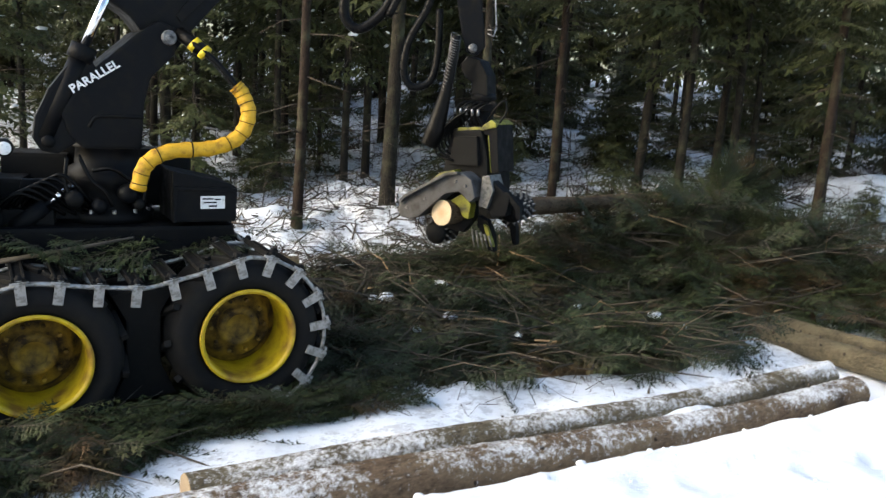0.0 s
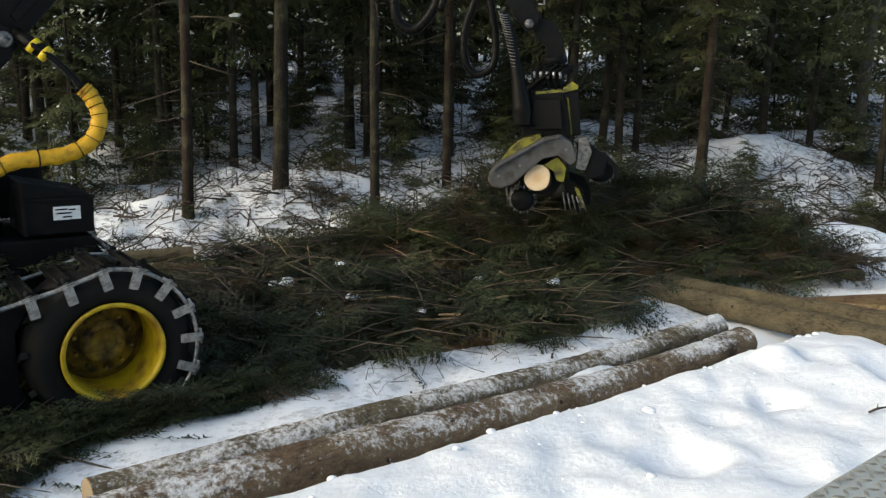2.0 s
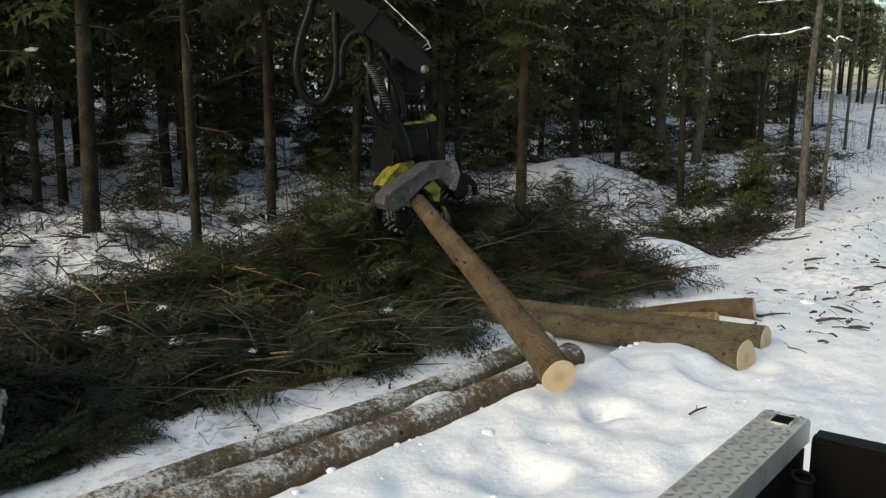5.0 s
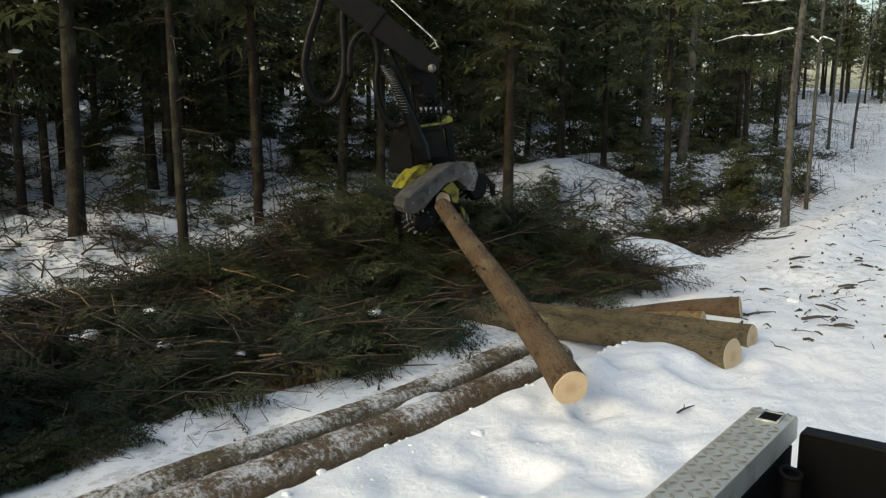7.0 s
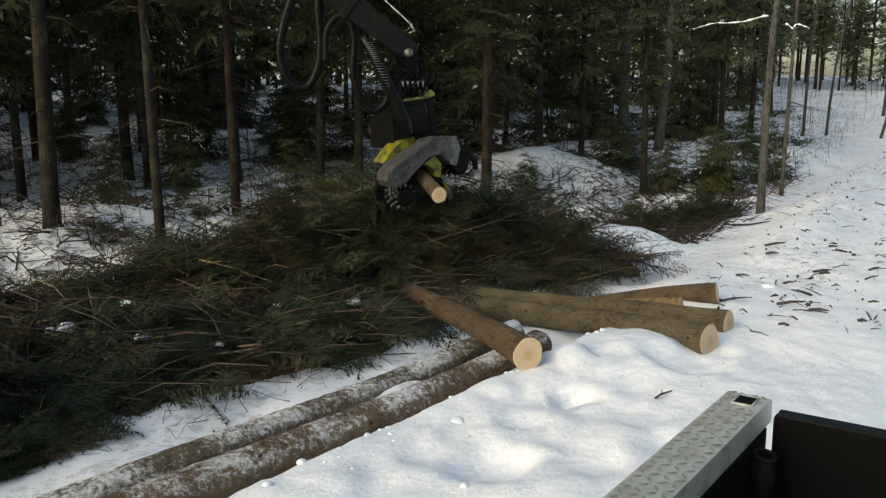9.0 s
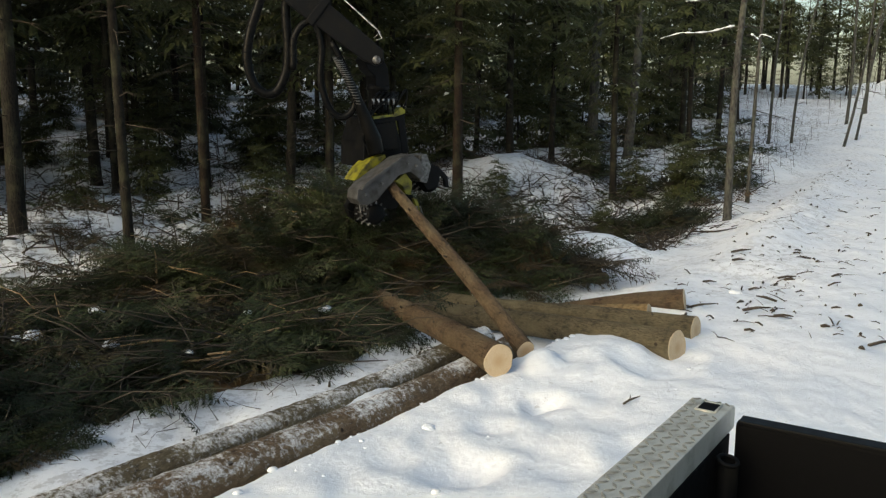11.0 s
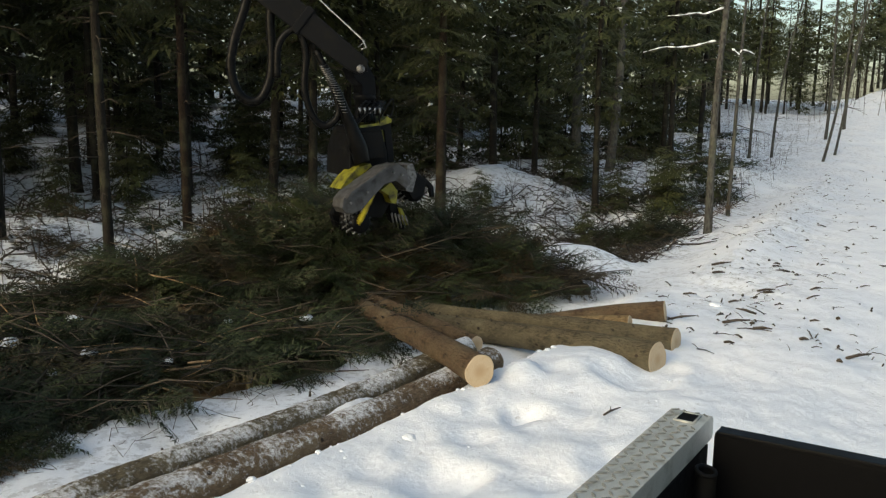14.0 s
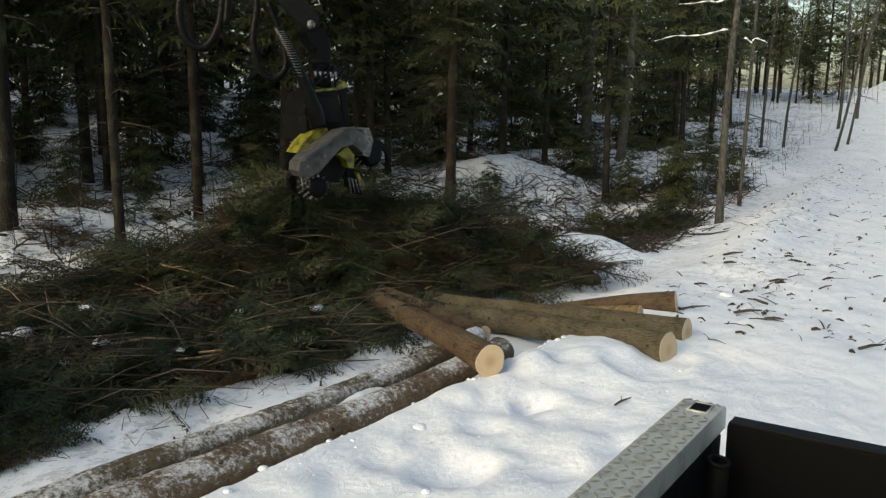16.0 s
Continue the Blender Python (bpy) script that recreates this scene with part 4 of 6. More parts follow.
def make_slash():
    r = np.random.RandomState(17)
    green, brown = ([], []), ([], [])
    k = 0
    while k < 2900:
        x, y = r.uniform(-6, 7.2), r.uniform(3.8, 12.5)
        if not inside(x, y, SLASH):
            continue
        if under_tracks(x, y, 0.15) and r.rand() < 0.93:
            continue
        hp = float(pile(x, y))
        if hp < 0.25 and r.rand() < 0.12:
            continue
        z = float(land(x, y)) + hp + r.uniform(-0.02, 0.10)
        ln = r.uniform(0.32, 0.95)
        m = pose(x, y, z, r.uniform(-60, 60), (r.uniform(-14, 12) if hp < 0.3 else r.uniform(-30, 22) - 8 * hp), r.uniform(0, 360)) @ Matrix.Diagonal((ln, ln * 0.8, ln, 1))
        dst = brown if (vnoise(x, y, 1.3, 9.0) > 0.24 or r.rand() < 0.08) else green
        dst[0].append(SPRAYS[r.randint(5)])
        dst[1].append(mat4(m))
        k += 1
    # boughs before the tracks, lying away from them
    k = 0
    while k < 640:
        x, y = r.uniform(-5.0, -0.5), r.uniform(3.6, 7.0)
        if not inside(x, y, SLASH) or under_tracks(x, y, 0.05):
            continue
        ln, a = r.uniform(0.3, 0.7), r.uniform(0, 6.28)
        if under_tracks(x + ln * math.cos(a), y + ln * math.sin(a), 0.05):
            continue
        m = pose(x, y, float(land(x, y)) + r.uniform(0.02, 0.22), r.uniform(-40, 40), r.uniform(-20, 12), math.degrees(a)) @ Matrix.Diagonal((ln, ln * 0.8, ln, 1))
        dst = brown if r.rand() < 0.15 else green
        dst[0].append(SPRAYS[r.randint(5)])
        dst[1].append(mat4(m))
        k += 1
    c, sn = math.cos(radians(HYAW)), math.sin(radians(HYAW))
    for k in range(330):
        lx, ly = r.uniform(-3.6, 1.0), r.uniform(-0.45, -0.12)
        ln, a = r.uniform(0.3, 0.65), HYAW + r.choice([0, 180]) + r.uniform(-22, 22)
        x, y = HX + lx * c - ly * sn, HY + lx * sn + ly * c
        if under_tracks(x + ln * math.cos(radians(a)), y + ln * math.sin(radians(a))):
            continue
        m = pose(x, y, float(land(x, y)) + r.uniform(0.0, 0.24), r.uniform(-50, 50), r.uniform(-16, 8), a) @ Matrix.Diagonal((ln, ln * 0.7, ln, 1))
        dst = brown if r.rand() < 0.2 else green
        dst[0].append(SPRAYS[r.randint(5)])
        dst[1].append(mat4(m))
    for (temps, mats), nm, lab, needle in ((green, "slash", "dark green cut spruce boughs heaped on snow", NEEDLES_CUT), (brown, "slash", "bruised brownish spruce boughs in the slash heap", NEEDLES_BROWN)):
        a, b = gather(temps, mats, nm, needle, TWIG)
        ob = part(nm, a, None)
        tagged(ob, lab, "slash", kind="stuff")
        part("twigs", b, None, ob)
    # dark matted core under the boughs; beneath the tracks it also paints in shadow
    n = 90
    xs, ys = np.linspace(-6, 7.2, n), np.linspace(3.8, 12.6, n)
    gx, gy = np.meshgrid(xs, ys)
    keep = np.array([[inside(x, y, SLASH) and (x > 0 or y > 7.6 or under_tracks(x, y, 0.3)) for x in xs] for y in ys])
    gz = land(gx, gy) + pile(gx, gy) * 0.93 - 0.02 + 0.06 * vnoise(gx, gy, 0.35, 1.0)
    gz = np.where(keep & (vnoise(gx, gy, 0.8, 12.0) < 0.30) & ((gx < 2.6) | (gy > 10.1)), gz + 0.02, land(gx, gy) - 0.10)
    i = (np.arange(n - 1)[:, None] * n + np.arange(n - 1)[None]).ravel()
    tris = np.concatenate([np.stack([i, i + 1, i + n + 1], -1), np.stack([i, i + n + 1, i + n], -1)])
    ok = keep.ravel()[tris].any(1)
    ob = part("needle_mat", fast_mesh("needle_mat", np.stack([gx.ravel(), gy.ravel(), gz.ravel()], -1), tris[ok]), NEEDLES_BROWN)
    tagged(ob, "matted needles and crushed twigs beneath the boughs, darkening the shadow under the machine", "slash", kind="stuff")
    # bare sticks
    s, pale, grey = Soup(), Soup(), Soup()
    for k in range(1500):
        while True:
            x, y = r.uniform(-5, 7.2), r.uniform(4.2, 12.3)
            if inside(x, y, SLASH) and not under_tracks(x, y, 0.3):
                break
        z = float(land(x, y) + pile(x, y)) + 0.05
        a, ln = r.uniform(0, 6.28), r.uniform(0.3, 1.3)
        p0 = np.array([x, y, z])
        p2 = p0 + ln * np.array([math.cos(a), math.sin(a), r.uniform(-0.1, 0.35)])
        p1 = (p0 + p2) / 2 + r.uniform(-0.05, 0.08, 3)
        w = r.uniform(0.004, 0.012)
        (pale if r.rand() < 0.05 else grey if r.rand() < 0.35 else s).tube([p0, p1, p2], [w, w * 0.8, w * 0.3], 4)
    # a fresh splintered branch lying on the boughs
    for x, y, a, ln in ((0.62, 7.9, 0.1, 0.75), (0.95, 8.02, -0.15, 0.5), (1.35, 8.2, 0.3, 0.6), (0.2, 8.6, -0.3, 0.7), (-0.6, 8.0, 0.9, 0.6), (1.9, 8.9, 0.2, 0.5), (-0.9, 9.6, 0.4, 0.9)):
        p0 = np.array([x, y, float(land(x, y) + pile(x, y)) + 0.11])
        e = p0 + ln * np.array([math.cos(a), math.sin(a), 0.05])
        pale.tube([p0, (p0 + e) / 2 + r.uniform(-0.03, 0.03, 3), e], [0.012, 0.015, 0.005], 5)
    tagged(part("bare_sticks", s, TWIG), "thin bare brown sticks in the slash", "sticks", kind="stuff")
    tagged(part("grey_sticks", grey, TWIG_GREY), "weathered grey-brown sticks in the slash", "sticks", kind="stuff")
    tagged(part("torn_sticks", pale, TWIG_PALE), "pale torn splinters in the slash", "sticks", kind="stuff")
    # snow lumps lying on the boughs
    lumps = [(0.12, 8.8, 0.09), (0.0, 9.9, 0.10), (-0.6, 9.2, 0.13), (-0.75, 9.25, 0.07), (2.35, 9.0, 0.10), (2.6, 8.7, 0.07), (-1.6, 7.6, 0.1), (0.8, 8.2, 0.06), (1.5, 9.0, 0.06), (-0.2, 8.1, 0.07)]
    for x, y, w in lumps:
        s = Soup()
        snow_pad(s, np.array([0.0, 0.0, 0.0]), w, w * 0.75, w * 0.6)
        ob = part("snow_lump", s, SNOW)
        ob.matrix_basis = pose(x, y, float(land(x, y) + pile(x, y)) + 0.09, 0, 0, r.uniform(0, 360))
        tagged(ob, "small lump of snow lying on the boughs", "snow lump", "snow lumps on the slash")


make_slash()

# ---- logs ----


def log_parts(root, length, r0, r1, bark, rng, bend=0.02, stubs=10, rough=False):
    """A log along y from its butt at the origin: bark and the two sawn faces."""
    s = Soup()
    n, seg = (110, 40) if rough else (30, 26)
    ys = np.linspace(0, length, n)
    a = np.arange(seg) * 2 * np.pi / seg
    ph = rng.uniform(0, 6.28, 4)
    verts = []
    for y in ys:
        f = y / length
        r = (r0 + (r1 - r0) * f) * (1 + 0.10 * math.exp(-y / 0.25))
        wob = 1 + 0.03 * np.sin(2 * a + ph[0]) + 0.02 * np.sin(3 * a + ph[1] + 2 * y) + 0.015 * np.sin(5 * a + ph[2] - 3 * y) + (rng.uniform(-0.03, 0.03, seg) if rough else rng.uniform(-0.012, 0.012, seg))
        cx, cz = bend * math.sin(math.pi * f), bend * 0.6 * math.sin(2 * math.pi * f)
        verts.append(np.stack([cx + r * wob * np.cos(a), np.full(seg, y), cz + r * wob * np.sin(a)], -1))
    faces = [(k * seg + j, (k + 1) * seg + j, (k + 1) * seg + (j + 1) % seg, k * seg + (j + 1) % seg) for k in range(n - 1) for j in range(seg)]
    s.add(np.concatenate(verts), faces)
    part("bark", s, bark, root)
    for ring, d, nm in ((verts[0], -1, "sawn_face"), (verts[-1], 1, "sawn_face")):
        f = Soup()
        c = ring.mean(0)
        inner = c + (ring - c) * 0.955 + [0, d * 0.004, 0]
        f.add(np.concatenate([ring, inner, [c + [0, d * 0.004, 0]]]),
              [(j, (j + 1) % seg, seg + (j + 1) % seg, seg + j) for j in range(seg)] + [(seg + j, seg + (j + 1) % seg, 2 * seg) for j in range(seg)])
        part(nm, f, WOOD_OLD if rough else WOOD, root, "dull weathered sawn end" if rough else "pale sawn end with growth rings", smooth=False)
    k = Soup()
    for _ in range(stubs):
        y, b = rng.uniform(0.3, length * 0.97), rng.uniform(0, 6.28)
        r = r0 + (r1 - r0) * y / length
        d = np.array([math.cos(b), rng.uniform(0.1, 0.5), math.sin(b)])
        o = np.array([r * 0.9 * math.cos(b), y, r * 0.9 * math.sin(b)])
        k.tube([o, o + d * (r * 0.1 + rng.uniform(0.012, 0.03))], [0.012, 0.008], 6)
    if stubs:
        tagged(part("branch_stubs", k, TWIG, root, "dark trimmed branch stubs"), kind="stuff")


def make_log(label, a, b, r0, r1, bark, seed, group, bend=0.02, stubs=14):
    rg = np.random.RandomState(seed)
    root = thing("log", label, "log", along(a, b), group)
    log_parts(root, (Vector(b) - Vector(a)).length, r0, r1, bark, rg, bend, stubs, bark in (LOG_FROSTY, LOG_FLAKED))
    return root


PAIR = "frosted logs beside the slash"
make_log("long frosted spruce log half sunk in snow", (-1.42, 4.62, 0.115), (3.62, 7.55, 0.20), 0.145, 0.135, LOG_FROSTY, 1, PAIR, 0.05)
make_log("thick bark-flaked spruce log half sunk in snow", (-1.9, 3.90, 0.14), (3.66, 7.06, 0.22), 0.185, 0.135, LOG_FLAKED, 2, PAIR, 0.06)
HEAP = "freshly cut logs in the heap"
make_log("fresh spruce log with a knotty sawn butt on snow", (5.02, 6.29, 0.30), (3.52, 9.85, 0.05), 0.152, 0.112, LOG_BARK, 3, HEAP, 0.03, 30)
make_log("fresh spruce log with a pale sawn end in the heap", (5.60, 6.74, 0.30), (3.95, 9.7, 0.12), 0.122, 0.095, LOG_BARK, 4, HEAP, 0.02, 14)
make_log("barked-brown spruce log lying on top of the heap", (6.12, 7.58, 0.38), (4.65, 8.95, 0.04), 0.115, 0.09, LOG_RED, 5, HEAP, 0.03, 10)
make_log("thin peeled spruce log between thicker logs", (5.48, 7.36, 0.36), (4.45, 8.75, 0.10), 0.072, 0.055, LOG_PEELED, 6, HEAP, 0.02, 6)
make_log("short cut log end in the slash behind the tracks", (-1.83, 10.6, 0.27), (-4.4, 9.9, 0.22), 0.085, 0.075, LOG_BARK, 7, "cut logs behind the machine", 0.02, 4)
make_log("split pale log end in the slash behind the tracks", (-1.62, 10.2, 0.16), (-4.2, 10.1, 0.14), 0.075, 0.07, LOG_RED, 8, "cut logs behind the machine", 0.02, 2)
stump = make_log("small snow-dusted stump piece among the boughs", (7.0, 12.9, 0.25), (7.2, 13.3, 0.28), 0.13, 0.13, LOG_FROSTY, 9, "", 0.0, 2)

# ---- the machine ----


def track_point(s):
    """Place and slope, in x and z, at a length s along the band round both wheels."""
    r, rr_, fx, fz, rx_, rz_ = 0.625, 0.595, 0.0, 0.61, -1.49, 0.52
    pts = [(rx_ + rr_ * math.cos(b), rz_ + rr_ * math.sin(b)) for b in np.linspace(math.pi * 1.5, math.pi * 0.5, 18)]
    pts += [(-1.12, 1.065), (-0.75, 1.035), (-0.38, 1.12)]
    pts += [(fx + r * math.cos(b), fz + r * math.sin(b)) for b in np.linspace(math.pi * 0.5, -math.pi * 0.5, 18)]
    pts += [(-0.5, -0.065), (-1.0, -0.095)]
    pts = np.array(pts + pts[:1])
    seg = np.hypot(*np.diff(pts, axis=0).T)
    acc = np.concatenate([[0], np.cumsum(seg)])
    s = s % acc[-1]
    k = min(int(np.searchsorted(acc, s, side="right")) - 1, len(seg) - 1)
    f = (s - acc[k]) / seg[k]
    p, d = pts[k] + f * (pts[k + 1] - pts[k]), pts[k + 1] - pts[k]
    return p, math.degrees(math.atan2(d[1], d[0])), acc[-1]


TRACK_LEN = track_point(0.0)[2]
N_CLEATS = 27
CLEATS, WHEELS = [], []


def cleat_pose(k, shift, y):
    p, slope, _ = track_point(k * TRACK_LEN / N_CLEATS + shift)
    return pose(p[0], y, p[1], 0, -slope, 0)


def make_harvester():
    root = thing("harvester", "black forest harvester with yellow rims and tracks in slash", "harvester", pose(HX, HY, 0, 0, 0, HYAW))
    # wheels: y is the axle, the outer face at y = 0 facing the camera
    tyre_profile = [(0.365, 0.05), (0.40, 0.01), (0.47, -0.012), (0.54, 0.0), (0.575, 0.045), (0.592, 0.10), (0.596, 0.30), (0.592, 0.52), (0.57, 0.58), (0.50, 0.62), (0.365, 0.60)]
    rim_profile = [(0.335, 0.60), (0.335, 0.02), (0.350, -0.012), (0.372, -0.018), (0.378, 0.0), (0.368, 0.03)]
    inner = [(0.0, 0.33), (0.09, 0.33), (0.10, 0.28), (0.16, 0.28), (0.17, 0.34), (0.25, 0.34), (0.29, 0.40), (0.3335, 0.43)]
    lug = block(0.05, 0.30, 0.05, pose(0, 0, 0.60, 0, 0, 25), 0.01)
    lug_me = bpy.data.meshes.new("lug")
    lug.to_mesh(lug_me)
    lug.free()
    for y0, turn in ((0.0, 1), (2.15, 1)):
        for x, z in ((0.0, 0.61), (-1.49, 0.52)):
            w = part("wheel", Soup().lathe(tyre_profile, 48), RUBBER, root, "black tyre carrying a bogie track")
            w.matrix_basis = pose(x, y0, z)
            part("rim", Soup().lathe(rim_profile, 48), YELLOW_RIM, w, "yellow painted steel rim")
            part("hub", Soup().lathe(inner, 36), RIM_DIRT, w, "muddy rusty yellow hub dish")
            for q in range(10):
                b = Soup()
                an = q * 2 * math.pi / 10
                c = np.array([0.215 * math.cos(an), 0.0, 0.215 * math.sin(an)])
                b.tube([c + [0, 0.35, 0], c + [0, 0.30, 0]], [0.018, 0.016], 6)
                part("wheel_nut", b, RIM_DIRT, w, smooth=False)
            if y0 == 0.0:
                for q in range(26):
                    o = part("lug", lug_me, RUBBER, w)
                    o.matrix_basis = pose(0, 0.16 if q % 2 else 0.45, 0, 0, q * 360 / 26, 0)
                WHEELS.append((w, x, z))
        # track band
        band = part("bogie_track", Soup().tube([(track_point(s)[0][0], y0 + 0.01, track_point(s)[0][1]) for s in np.linspace(0, TRACK_LEN, 120)], 0.017, 6), CLEAT, root, "steel bogie track with cross cleats")
        part("side_chain", Soup().tube([(track_point(s)[0][0], y0 + 0.60, track_point(s)[0][1]) for s in np.linspace(0, TRACK_LEN, 120)], 0.017, 6), CLEAT, band)
        bar = block(0.09, 0.66, 0.022, pose(0, 0.30, 0.02), 0.006)
        bar_me = bpy.data.meshes.new("cleat")
        for sx in (-0.035, 0.035):
            g = block(0.018, 0.60, 0.030, pose(sx, 0.30, 0.034), 0.005)
            tmp = bpy.data.meshes.new("grouser")
            g.to_mesh(tmp)
            bar.from_mesh(tmp)
            g.free()
        for yy, lean in ((-0.022, 8), (0.625, -8)):
            g = block(0.070, 0.024, 0.15, pose(0, yy, -0.06, lean), 0.011)
            tmp = bpy.data.meshes.new("paddle")
            g.to_mesh(tmp)
            bar.from_mesh(tmp)
            g.free()
            g = block(0.12, 0.03, 0.025, pose(0, yy + 0.01, 0.022), 0.006)
            tmp = bpy.data.meshes.new("link")
            g.to_mesh(tmp)
            bar.from_mesh(tmp)
            g.free()
            g = Soup().tube([(0, yy + 0.02, 0.02), (0, yy + 0.04, 0.045), (0, yy + 0.06, 0.06)], [0.036, 0.028, 0.016], 6).mesh("spike")
            bar.from_mesh(g)
        # steel between the chains and on the grousers is coloured near-black as if shaded
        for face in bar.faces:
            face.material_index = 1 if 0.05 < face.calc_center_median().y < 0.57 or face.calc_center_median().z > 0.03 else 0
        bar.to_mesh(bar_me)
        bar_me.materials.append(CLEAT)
        bar_me.materials.append(SHADE_METAL)
        bar.free()
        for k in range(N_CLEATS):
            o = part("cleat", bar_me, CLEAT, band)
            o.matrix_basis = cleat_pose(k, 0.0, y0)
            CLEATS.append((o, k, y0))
    # near-black beam, its colour also standing in for shadow between the wheels
    part("bogie_beam", plate([(-0.98, 0.12), (-0.5, 0.14), (-0.62, 0.40), (-0.62, 0.80), (-0.50, 1.0), (-0.98, 0.95), (-0.87, 0.75), (-0.87, 0.35)], 0.2, 0.6, 0.02), SHADE_METAL, root, "dark bogie beam between the wheels")
    part("bogie_case", plate([(-1.75, 0.35), (0.25, 0.40), (0.2, 0.82), (-0.75, 0.98), (-1.7, 0.75)], 0.62, 0.80, 0.03), SHADE_METAL, root, "dark bogie gear case")
    part("bogie_case", plate([(-1.75, 0.35), (0.25, 0.40), (0.2, 0.82), (-0.75, 0.98), (-1.7, 0.75)], 1.95, 2.12, 0.03), SHADE_METAL, root)
    part("chassis", plate([(-4.6, 0.75), (-0.2, 0.85), (0.15, 1.05), (0.1, 1.34), (-4.6, 1.36)], 0.85, 1.9, 0.03), BLACK, root, "black front frame")
    part("axle", Soup().tube([(-0.75, 0.7, 0.7), (-0.75, 2.1, 0.7)], 0.16, 16), SHADE_METAL, root)
    # battery box
    box = part("equipment_box", plate([(-0.42, 1.38), (0.10, 1.38), (0.11, 1.66), (0.05, 1.70), (-0.42, 1.80)], 0.78, 1.35, 0.02), BLACK, root, "black equipment box with a scratched white plate")
    part("lid_rim", block(0.50, 0.03, 0.03, pose(-0.16, 0.775, 1.655, 0, 2, 0), 0.008), BLACK, box)
    part("lid_rim", block(0.03, 0.03, 0.30, pose(-0.40, 0.775, 1.53), 0.008), BLACK, box)
    part("plate", block(0.20, 0.006, 0.105, pose(-0.10, 0.772, 1.545), 0.003), WHITE, box, "scratched white plate with unreadable print")
    bars = Soup()
    for i, (x, z, w) in enumerate(((-0.14, 1.575, 0.09), (-0.06, 1.57, 0.05), (-0.12, 1.545, 0.11), (-0.10, 1.515, 0.07))):
        v = [(x - w / 2, 0.767, z - 0.006), (x + w / 2, 0.767, z - 0.006), (x + w / 2, 0.767, z + 0.006), (x - w / 2, 0.767, z + 0.006)]
        bars.add(v, [(0, 1, 2, 3)])
    part("print_bars", bars, BLACK, box, "dark bars of print", smooth=False)
    # crane foot and column
    foot = part("crane_foot", Soup().lathe([(0.0, 1.34), (0.36, 1.34), (0.36, 1.42), (0.30, 1.46), (0.29, 1.62), (0.33, 1.66), (0.33, 1.76), (0.26, 1.80), (0.25, 1.93), (0.30, 1.96), (0.0, 1.97)], 36, "z", (-0.84, 1.30, 0)), BLACK, root, "black slewing crane foot with bolts")
    for q in range(12):
        an = q * math.pi / 6
        part("bolt", Soup().tube([(-0.84 + 0.335 * math.cos(an), 1.30 + 0.335 * math.sin(an), 1.42), (-0.84 + 0.335 * math.cos(an), 1.30 + 0.335 * math.sin(an), 1.46)], 0.018, 6), STEEL, foot, smooth=False)
    for dx, dz, rr in ((-0.30, 1.56, 0.07), (0.10, 1.60, 0.075), (0.18, 1.52, 0.05), (-0.12, 1.50, 0.06)):
        part("hydraulic_fitting", Soup().lathe([(0.0, 0.84), (rr * 0.6, 0.84), (rr, 0.88), (rr, 1.1), (0.0, 1.1)], 14, "y", (-0.84 + dx, 0, dz)), BLACK, foot)
    column = [(-1.06, 1.95), (-0.62, 1.95), (-0.60, 2.30), (-0.55, 2.52), (-0.36, 2.72), (-0.34, 2.92), (-0.48, 2.98), (-0.66, 2.86), (-0.92, 2.62), (-1.10, 2.42), (-1.22, 2.22), (-1.16, 2.05)]
    col = part("crane_column", plate(column, 0.992, 1.58, 0.025), BLACK, root, "black painted crane column")
    part("weld_strip", Soup().tube(curve_through([(-1.02, 0.992, 2.12), (-0.96, 0.992, 2.20), (-0.80, 0.992, 2.21), (-0.61, 0.992, 2.21)], 16), 0.016, 6), BLACK, col)
    part("pivot_pin", Soup().lathe([(0.0, 0.955), (0.028, 0.955), (0.034, 0.972), (0.044, 0.958), (0.058, 0.965), (0.062, 1.0), (0.062, 1.62), (0.0, 1.62)], 24, "y", (-0.41, 0, 2.85)), PIN, col, "dull steel pivot pin")
    tx = bpy.data.curves.new("lettering", 'FONT')
    tx.body, tx.size, tx.extrude, tx.space_character = "PARALLEL", 0.090, 0.002, 1.05
    tx.offset = 0.003
    tmp = new("lettering_source", tx)
    me = bpy.data.meshes.new_from_object(tmp.evaluated_get(bpy.context.evaluated_depsgraph_get()))
    bpy.data.objects.remove(tmp)
    me.materials.clear()
    ob = part("lettering", me, WHITE, col, "white block letters")
    ob.matrix_basis = pose(-1.13, 0.984, 2.375, 90, 0, 0) @ pose(0, 0, 0, 0, 0, 33)
    # lower knuckle with the lift cylinder
    kn = part("cylinder_lug", plate([(-1.42, 2.02), (-1.36, 1.92), (-1.24, 1.90), (-1.12, 1.98), (-0.98, 2.20), (-0.92, 2.52), (-1.00, 2.66), (-1.14, 2.62), (-1.30, 2.40), (-1.40, 2.18)], 1.01, 1.12, 0.03), BLACK, root, "black curved lug of the lift cylinder")
    part("pin", Soup().lathe([(0.0, 0.975), (0.045, 0.975), (0.05, 1.0), (0.05, 1.15)], 18, "y", (-1.31, 0, 2.0)), BLACK, kn)
    cyl = part("lift_cylinder", Soup().tube([(-1.33, 1.06, 2.02), (-1.04, 1.06, 2.72)], 0.075, 20), BLACK, root, "black lift cylinder with a chrome rod")
    part("cylinder_collar", Soup().tube([(-1.075, 1.06, 2.63), (-1.03, 1.06, 2.74)], 0.10, 20), BLACK, cyl)
    part("rod", Soup().tube([(-1.04, 1.06, 2.72), (-0.80, 1.06, 3.28)], 0.035, 16), CHROME, cyl, "chrome piston rod")
